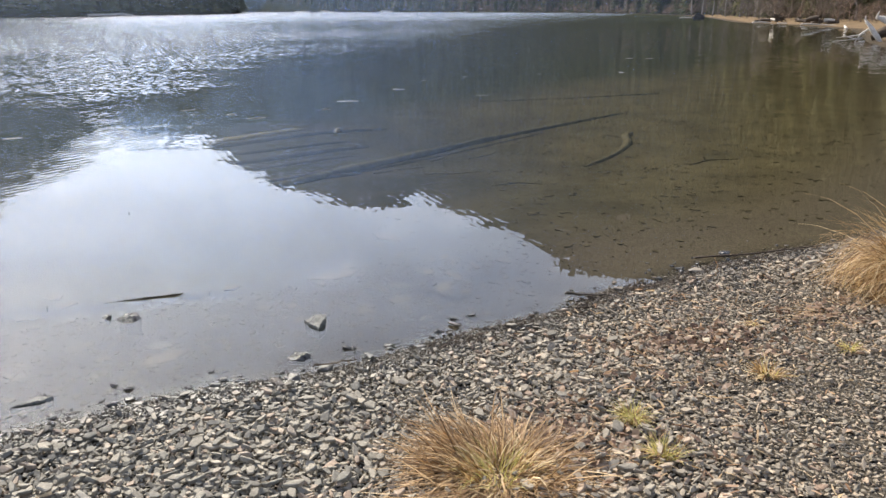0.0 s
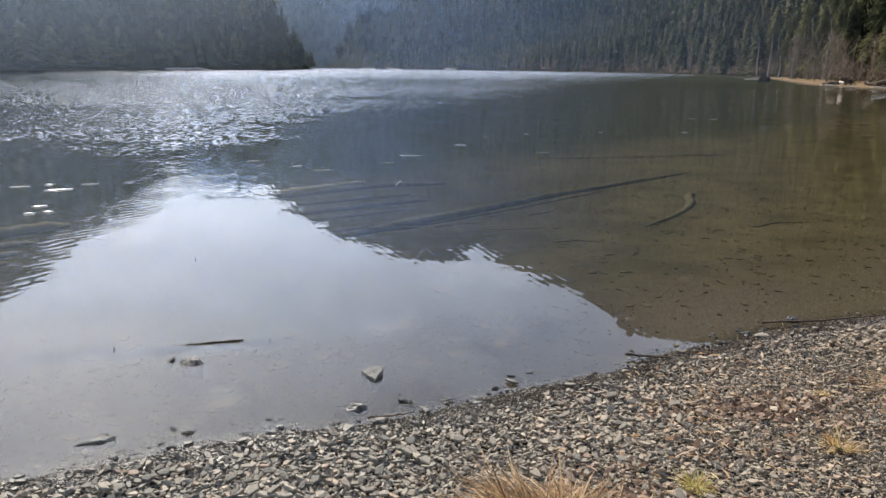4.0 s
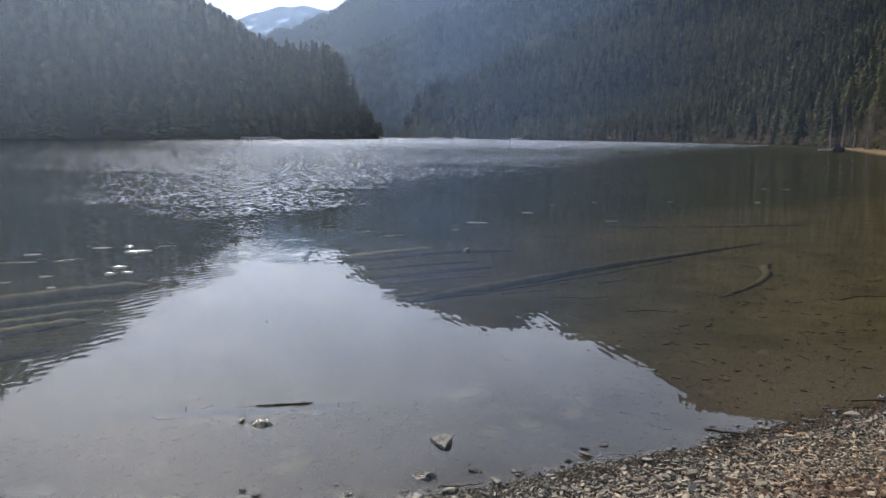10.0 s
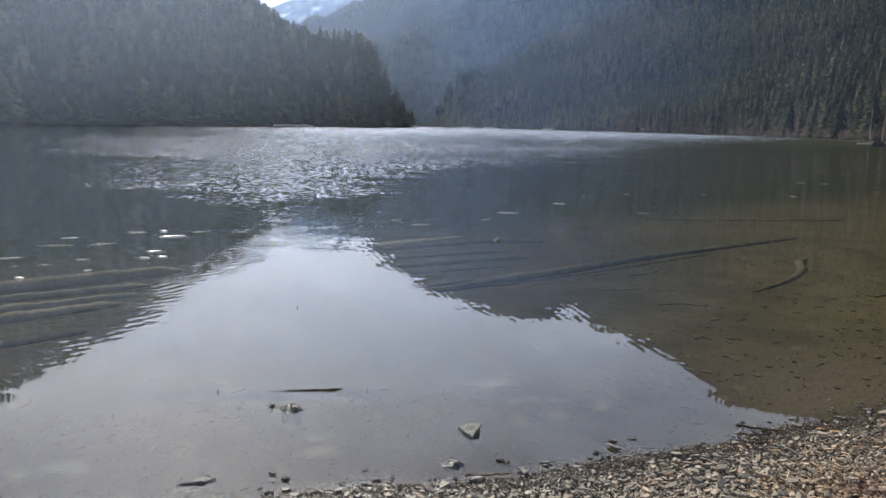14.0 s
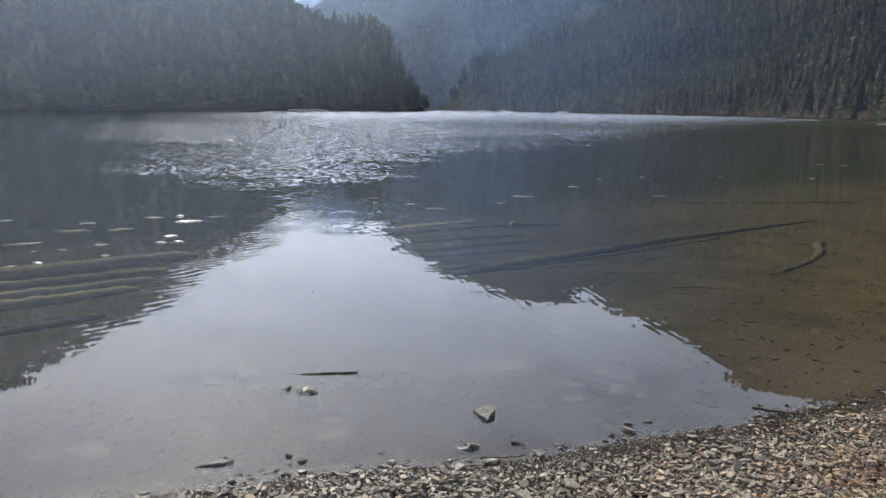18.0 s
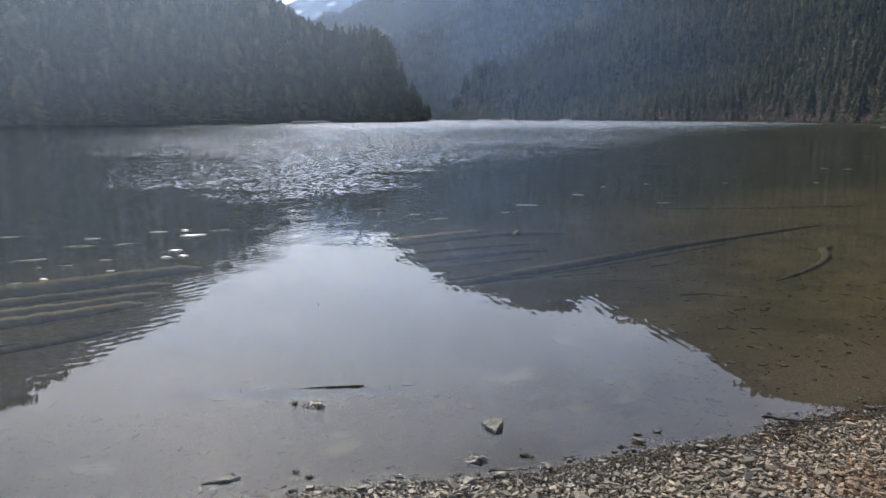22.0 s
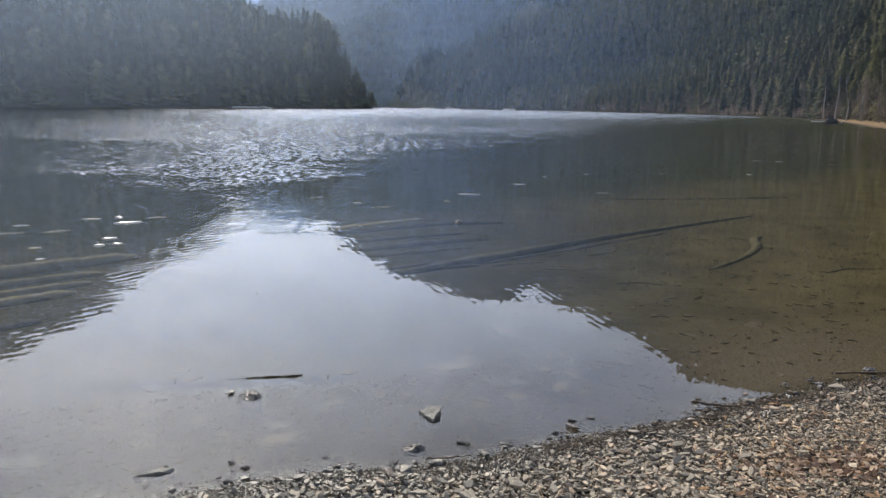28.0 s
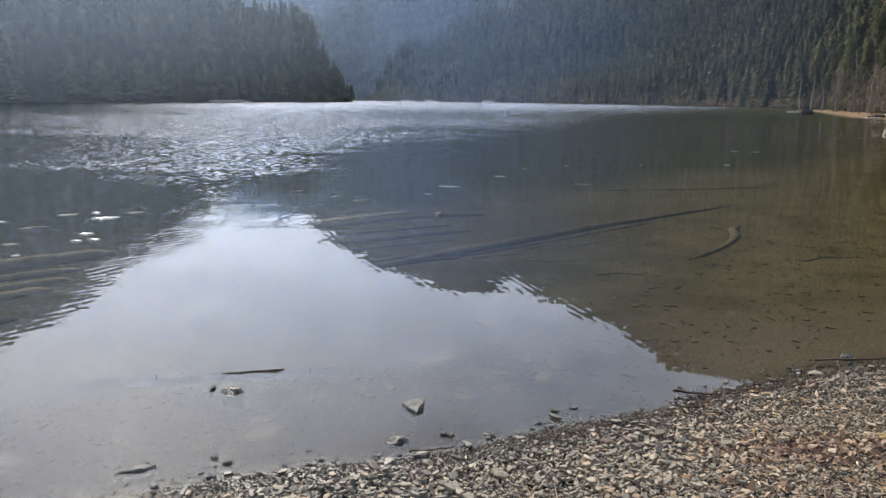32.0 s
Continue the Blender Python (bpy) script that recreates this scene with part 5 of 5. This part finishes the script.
def beach_litter():
    rng = np.random.default_rng(91)
    n = 6500
    x, y = rng.uniform(-2, 4.2, n), rng.uniform(1.6, 5.4, n)
    d = -in_lake(x, y)
    patch = fbm(x * 1.3, y * 1.3, 3, 40)
    keep = (d > 0.15) & (rng.random(n) < np.clip((patch - 0.42) * 5, 0.04, 1) * np.clip((x + 1.3) / 1.6, 0.12, 1))
    x, y = x[keep], y[keep]
    n = len(x)
    ln = 0.012 + 0.03 * rng.random(n) ** 2
    z = ground_height(x, y) + 0.02 + 0.012 * rng.random(n)
    quad = np.array([(-1, -1, 0), (0, -1.1, 0.6), (1, -0.6, 0), (1, 0.6, 0), (0, 1, 0.5), (-1, 1, 0)], float)
    face = np.array([(0, 1, 4, 5), (1, 2, 3, 4)])
    v, f = scatter([(quad, face)], np.zeros(n, int), np.stack([x, y, z], -1), turns(rng.uniform(0, 6.28, n), rng.normal(0, 0.5, n), rng.normal(0, 0.3, n)),
                   np.stack([ln, 0.0016 + 0.004 * rng.random(n) ** 2, ln * 0.2], -1))
    tagged(new("beach_litter", array_mesh("beach_litter", v, f, M["litter"])), "brown dead leaves, straw and bark bits on the gravel", "litter", kind="stuff")


beach_litter()


def leaf_drift(x0, y0, spread, count, seed):
    """A low drift of dead leaves and bark bits caught between the stones."""
    rng = np.random.default_rng(seed)
    x, y = x0 + rng.normal(0, spread, count), y0 + rng.normal(0, spread * 0.6, count)
    ln = 0.008 + 0.02 * rng.random(count) ** 1.5
    z = ground_height(x, y) + 0.018 + 0.014 * rng.random(count)
    leaf = np.array([(-1, 0, 0), (-0.3, -1, 0.3), (0.4, -0.9, 0.2), (1, 0, 0), (0.3, 1, 0.35), (-0.4, 0.9, 0.2)], float)
    face = np.array([(0, 1, 4, 5), (1, 2, 3, 4)])
    v, f = scatter([(leaf, face)], np.zeros(count, int), np.stack([x, y, z], -1), turns(rng.uniform(0, 6.28, count), rng.normal(0, 0.45, count), rng.normal(0, 0.45, count)),
                   np.stack([ln, ln * rng.uniform(0.2, 0.7, count), ln * 0.4], -1))
    tagged(new("leaf_litter", array_mesh("leaf_litter", v, f, M["leaf"])), "drift of reddish-brown dead leaves on the gravel", "litter", kind="stuff")


def wrack_line(count=900):
    """Dark wet bits of bark and leaf washed up along the waterline."""
    rng = np.random.default_rng(77)
    k = rng.uniform(6.0, 13.0, count)
    x, y = np.interp(k, np.arange(len(SHORE)), SHORE[:, 0]), np.interp(k, np.arange(len(SHORE)), SHORE[:, 1])
    off = 0.08 + 0.05 * rng.normal(size=count) + 0.04 * np.sin(k * 5)
    x, y = x + 0.55 * off, y - 0.83 * off
    ln = 0.006 + 0.03 * rng.random(count) ** 3
    z = np.maximum(ground_height(x, y), 0.0) + 0.006 + 0.012 * rng.random(count)
    v, f = scatter(SMALL, rng.integers(0, len(SMALL), count), np.stack([x, y, z], -1), turns(rng.normal(0.5, 0.6, count), rng.normal(0, 0.2, count)),
                   np.stack([ln, 0.002 + 0.25 * ln, np.full(count, 0.004)], -1))
    tagged(new("wrack", array_mesh("wrack", v, f, M["bark"])), "dark wet bark and leaf bits washed up along the waterline", "litter", kind="stuff")


wrack_line()


def sunken_stones():
    """Pale flat stones that show through the shallow water."""
    rng = random.Random(41)
    for k, (x, y, s) in enumerate(SUNKEN):
        ob = new("sunken_stone", hull_stone([(s * math.cos(a) * rng.uniform(0.7, 1.1), s * 0.6 * math.sin(a) * rng.uniform(0.7, 1.1), h * s)
                                             for a in [6.283 * i / 7 + rng.uniform(-0.3, 0.3) for i in range(7)] for h in (-0.2, 0.07)], s * 0.05))
        ob.data.materials.append(M["silted_stone"])
        ob.matrix_world = pose(x, y, float(ground_height(x, y)) + 0.004, rng.uniform(-3, 3), rng.uniform(-3, 3), rng.uniform(-25, 25))
        tagged(ob, "pale flat silted stone lying under shallow water", "stone", "pale stones under the shallow water")


SUNKEN = [(-2.67, 3.22, 0.15), (-2.85, 3.1, 0.07), (-2.24, 3.57, 0.09), (-1.64, 3.92, 0.09), (-1.5, 3.79, 0.05), (-1.44, 4.37, 0.08), (-0.38, 4.93, 0.08), (-0.66, 4.86, 0.06)]
sunken_stones()

LEAVES = [(1.12, 3.57, 0.16, 170), (1.33, 3.66, 0.15, 150), (0.93, 3.54, 0.14, 90), (0.36, 2.6, 0.16, 240), (0.32, 2.82, 0.13, 90),
          (0.5, 2.42, 0.15, 120), (1.3, 3.45, 0.25, 160), (1.9, 3.9, 0.22, 240), (0.8, 3.15, 0.2, 60)]
for k, (x, y, spread, count) in enumerate(LEAVES):
    leaf_drift(x, y, spread, count, 500 + k)


# ---------------------------------------------------------------- the sand bar across the bay
def near_conifer(x, y, h, seed):
    rng = np.random.default_rng(seed)
    e = empty("conifer", pose(x, y, float(ground_height(x, y)) - 0.1, 0, 0, rng.uniform(0, 360)), "dark green conifer behind the sand bar", "tree", "conifers behind the sand bar")
    part("trunk", tube_mesh("trunk", [(0, 0, 0), (0, 0, h * 0.5), (0, 0, h)], [h * 0.014, h * 0.009, 0.02], M["bark"], 7, 0.1, seed), e)
    vs, fs = [], []
    for _ in range(2600):
        z = 0.04 + 0.95 * rng.random() ** 0.9
        a0 = rng.random() * 6.283
        reach = (0.27 * (1 - z) ** 0.7 + 0.015) * (0.8 + 0.35 * math.sin(9 * z + seed) * math.sin(3 * a0 + 5 * z)) * rng.uniform(0.35, 1.15)
        c = np.array([math.cos(a0), math.sin(a0), 0])
        s = np.array([-c[1], c[0], 0])
        tip = c * reach + (0, 0, z - reach * rng.uniform(0.1, 0.5))
        mid = c * reach * 0.7 + (0, 0, z - reach * 0.08)
        w = 0.011 * (1.3 - z)
        k = len(vs)
        vs += [c * reach * 0.35 + (0, 0, z + 0.01), mid - s * w - (0, 0, w * 0.7), tip, mid + s * w - (0, 0, w * 0.7), mid + (0, 0, w * 0.3)]
        fs += [(k, k + 1, k + 4), (k + 1, k + 2, k + 4), (k + 2, k + 3, k + 4), (k + 3, k, k + 4)]
    part("crown", array_mesh("crown", np.array(vs) * h, np.array(fs), M["conifer_near"]), e)


def bare_tree(x, y, h, seed, label="leafless pale-trunked broadleaf tree behind the sand bar"):
    rng = np.random.default_rng(seed)
    e = empty("bare_tree", pose(x, y, float(ground_height(x, y)) - 0.1), label, "tree", "bare trees behind the sand bar")
    line = smooth_line([(0, 0, 0), (rng.normal(0, 0.2), 0, h * 0.3), (rng.normal(0, 0.4), 0, h * 0.65), (rng.normal(0, 0.6), 0, h)], 14)
    part("trunk", tube_mesh("trunk", line, np.linspace(h * 0.017, 0.03, 14), M["pale_bark"], 8, 0.15, seed), e, "pale grey trunk")
    vs, fs = [], []

    def twig(a, b, r0, r1):
        k = len(vs)
        side = np.cross(b - a, (0.3, 1, 0.1))
        side /= np.linalg.norm(side)
        up = np.cross(side, b - a)
        up /= np.linalg.norm(up)
        for p, r in ((a, r0), (b, r1)):
            for q in range(3):
                vs.append(p + r * (side * math.cos(2.094 * q) + up * math.sin(2.094 * q)))
        fs.extend([(k + q, k + (q + 1) % 3, k + 3 + (q + 1) % 3, k + 3 + q) for q in range(3)])
    for _ in range(46):
        i = rng.integers(4, 13)
        p = line[i]
        a = rng.random() * 6.283
        ln = h * rng.uniform(0.08, 0.2) * (1.25 - i / 14)
        b = p + ln * np.array([math.cos(a) * 0.75, math.sin(a) * 0.75, 0.75])
        twig(p, b, 0.035, 0.018)
        for _ in range(6):
            q = p + (b - p) * rng.uniform(0.3, 1)
            c = q + ln * 0.5 * np.array([rng.normal(0, 0.5), rng.normal(0, 0.5), rng.uniform(0.2, 0.9)])
            twig(q, c, 0.016, 0.006)
    part("branches", array_mesh("branches", np.array(vs), np.array(fs), M["bare"]), e)


def bearing(az, r):
    return r * math.sin(radians(az)), r * math.cos(radians(az))


for k, (az, r, h) in enumerate([(22.3, 128, 14), (23.6, 122, 16), (24.8, 126, 14), (26.2, 112, 15), (27.6, 108, 16), (29.2, 104, 15), (21.2, 142, 14),
                                (19.0, 165, 14), (18.2, 185, 13), (17.2, 205, 14), (25.4, 140, 19), (22.9, 146, 20), (30.8, 100, 15), (20.6, 158, 18),
                                (24.1, 112, 11), (25.6, 104, 10), (21.6, 128, 11), (20.0, 150, 12), (28.4, 118, 18), (23.2, 134, 17)]):
    near_conifer(*bearing(az, r), h, 300 + k)
for k, (az, r, h) in enumerate([(20.25, 138, 11), (17.6, 172, 9), (16.95, 178, 9), (19.3, 150, 10), (16.3, 190, 9), (21.9, 122, 6), (26.0, 96, 5), (18.4, 160, 7), (20.9, 130, 6)]):
    bare_tree(*bearing(az, r), h, 340 + k)

boulder = new("boulder", rock_mesh(158, 0.85, 22))
bx, by = bearing(16.75, 134)
boulder.data.materials[0] = M["boulder"]
boulder.matrix_world = pose(bx, by, 0.22, 0, 0, 20) @ Matrix.Diagonal((1.2, 1.0, 0.85, 1))
tagged(boulder, "dark weathered boulder at the tip of the sand bar", "boulder")


def drift_log(az, r, ln, rad, turn, seed, mat="bleached", label="bleached driftwood log stranded on the sand bar", lift=0.5):
    x, y = bearing(az, r)
    z = max(0.0, float(ground_height(x, y)))
    line = smooth_line([(-ln / 2, 0, 0), (0, ln * 0.02, rad * 0.3), (ln / 2, 0, 0)], 8)
    ob = new("driftwood_log", tube_mesh("driftwood_log", line, np.linspace(rad, rad * 0.7, 8), M[mat], 9, 0.18, seed))
    ob.matrix_world = pose(x, y, z + rad * lift, 0, (seed * 7 % 11 - 5) * 1.2, turn)
    tagged(ob, label, "log", "driftwood logs on the far shore")


for k, row in enumerate([(16.1, 150, 3.0, 0.1, 8), (20.4, 99, 1.3, 0.07, 20), (21.0, 97, 2.2, 0.07, 12),
                         (21.9, 93, 1.0, 0.06, -30), (23.2, 88, 1.0, 0.07, 30), (24.6, 83, 5.0, 0.06, 6), (14.6, 236, 3, 0.16, 5), (25.6, 75, 2.0, 0.1, 70)]):
    drift_log(*row, 400 + k)
heap = random.Random(77)
for k in range(16):
    az = heap.choice((20.9, 21.3, 21.7, 23.4, 23.8, 24.3, 24.8)) + heap.uniform(-0.35, 0.35)
    drift_log(az, 101 - (az - 20.5) * 2.6 + heap.uniform(-2, 2), heap.uniform(0.7, 2.0), heap.uniform(0.07, 0.17), heap.uniform(-80, 80), 430 + k,
              "bleached" if k % 8 == 0 else "bark", "grey weathered log in the driftwood heap" if k % 8 == 0 else "dark weathered log in the driftwood heap", heap.uniform(0.5, 1.8))
for k, row in enumerate([(-22.9, 325, 12, 0.45, 4), (-22.2, 330, 10, 0.4, -3), (-21.5, 336, 8, 0.4, 6), (-10.0, 618, 10, 0.5, 5), (-8.2, 595, 12, 0.5, -20),
                         (-4.2, 545, 9, 0.5, -24), (2.5, 455, 8, 0.45, -28)]):
    drift_log(*row, 450 + k, "bleached", "pale log floating against the wooded shore", 0.4)


def stump(x, y, mat, label, seed, turn, size, roots=13):
    z = max(0.0, float(ground_height(x, y)))
    e = empty("driftwood_stump", pose(x, y, z + 0.05, 0, 0, turn), label, "driftwood", "driftwood stumps")
    trunk = smooth_line([(0, 0, 0.5 * size), (0.6 * size, 0.05, 0.5 * size), (1.25 * size, 0.05, 0.35 * size)], 9)
    part("trunk", tube_mesh("trunk", trunk, np.linspace(0.34, 0.2, 9) * size, M[mat], 12, 0.15, seed), e)
    rng = random.Random(seed)
    for k in range(roots):
        a = 6.283 * k / roots + rng.uniform(-0.25, 0.25)
        ln = rng.uniform(0.6, 1.4) * size
        bend = rng.uniform(-0.4, 0.4)
        p = [(0.1 * size, 0, 0.5 * size), (-0.2 * size, 0.35 * ln * math.cos(a), max(0.02, 0.5 * size + 0.4 * ln * math.sin(a))),
             (-0.3 * size, 0.75 * ln * math.cos(a + bend), max(0.02, 0.5 * size + 0.75 * ln * math.sin(a + bend))),
             (-0.1 * size + rng.uniform(-0.5, 0.3) * size, ln * math.cos(a + bend), max(0.0, 0.5 * size + ln * math.sin(a + bend)))]
        part("root", tube_mesh("root", smooth_line(p, 8), np.linspace(0.15, 0.03, 8) * size, M[mat], 7, 0.12, k), e)


def root_wad(x, y):
    """A bleached stump on its side: thick curved roots round a dark core put in for the shaded hollow."""
    e = empty("driftwood_stump", pose(x, y, -0.12, 0, 0, -27), "bleached driftwood stump with thick curved bare roots", "driftwood", "driftwood stumps")
    rows = [("trunk", [(0.5, 0.6, 0.75), (1.8, 0.8, 0.75), (3.6, 0.9, 0.6)], (0.42, 0.36, 0.3), "bleached"),
            ("core", [(-0.25, 0.45, 0.3), (0.4, 0.45, 0.6), (0.95, 0.5, 0.5)], (0.2, 0.3, 0.3), "bark"),
            ("root", [(-0.6, 0.0, 1.12), (-0.4, -0.1, 0.95), (-0.08, -0.2, 0.5), (0.32, -0.3, -0.03)], (0.05, 0.14, 0.15, 0.07), "bleached"),
            ("root", [(-0.15, 0.2, 1.3), (0.3, 0.1, 1.2), (0.75, -0.05, 0.85), (1.1, -0.2, 0.3), (1.3, -0.3, -0.03)], (0.1, 0.2, 0.22, 0.18, 0.08), "bleached"),
            ("root", [(-0.05, 0.15, 1.2), (-0.1, 0.1, 1.4), (-0.02, 0.1, 1.6)], (0.1, 0.06, 0.025), "bleached"),
            ("root", [(-0.5, 0.05, 1.0), (-0.62, 0.0, 1.2), (-0.6, -0.05, 1.36)], (0.1, 0.06, 0.025), "bleached"),
            ("root", [(-0.3, 0.1, 0.8), (-0.7, 0.0, 0.5), (-0.95, -0.1, 0.1)], (0.08, 0.06, 0.03), "bleached"),
            ("root", [(0.9, 0.2, 1.0), (1.3, 0.1, 1.15), (1.7, 0.1, 1.0)], (0.16, 0.11, 0.05), "bleached"),
            ("root", [(-0.5, 0.1, 0.5), (-1.1, 0.0, 0.38), (-1.8, -0.1, 0.3)], (0.05, 0.035, 0.015), "bleached"),
            ("root", [(-0.6, 0.0, 0.3), (-1.2, -0.1, 0.2), (-2.0, -0.1, 0.12)], (0.045, 0.03, 0.012), "bleached"),
            ("root", [(-0.7, 0.0, 0.2), (-1.3, -0.2, 0.35), (-1.5, -0.2, 0.45)], (0.04, 0.03, 0.012), "bleached"),
            ("root", [(-0.5, -0.1, 0.15), (-1.0, -0.3, 0.06), (-1.6, -0.4, 0.02)], (0.05, 0.035, 0.015), "bleached")]
    for k, (name, pts, radii, mat) in enumerate(rows):
        r = np.interp(np.linspace(0, len(pts) - 1, 14), np.arange(len(pts)), radii) * (0.8 if name == "root" else 1.0)
        part(name, tube_mesh(name, smooth_line(pts, 14), r, M[mat], 10, 0.16, k), e, "dark solid core standing in for the shaded hollow between the roots" if name == "core" else "")


root_wad(21.3, 41.15)
for k, (az, r, turn, size) in enumerate([(21.6, 98, 40, 0.85), (24.0, 89, 150, 0.9), (22.9, 96, 100, 0.55), (21.9, 100, 70, 0.6)]):
    stump(*bearing(az, r), "bark", "dark weathered stump in the driftwood on the sand bar", 20 + k, turn, size, 9)
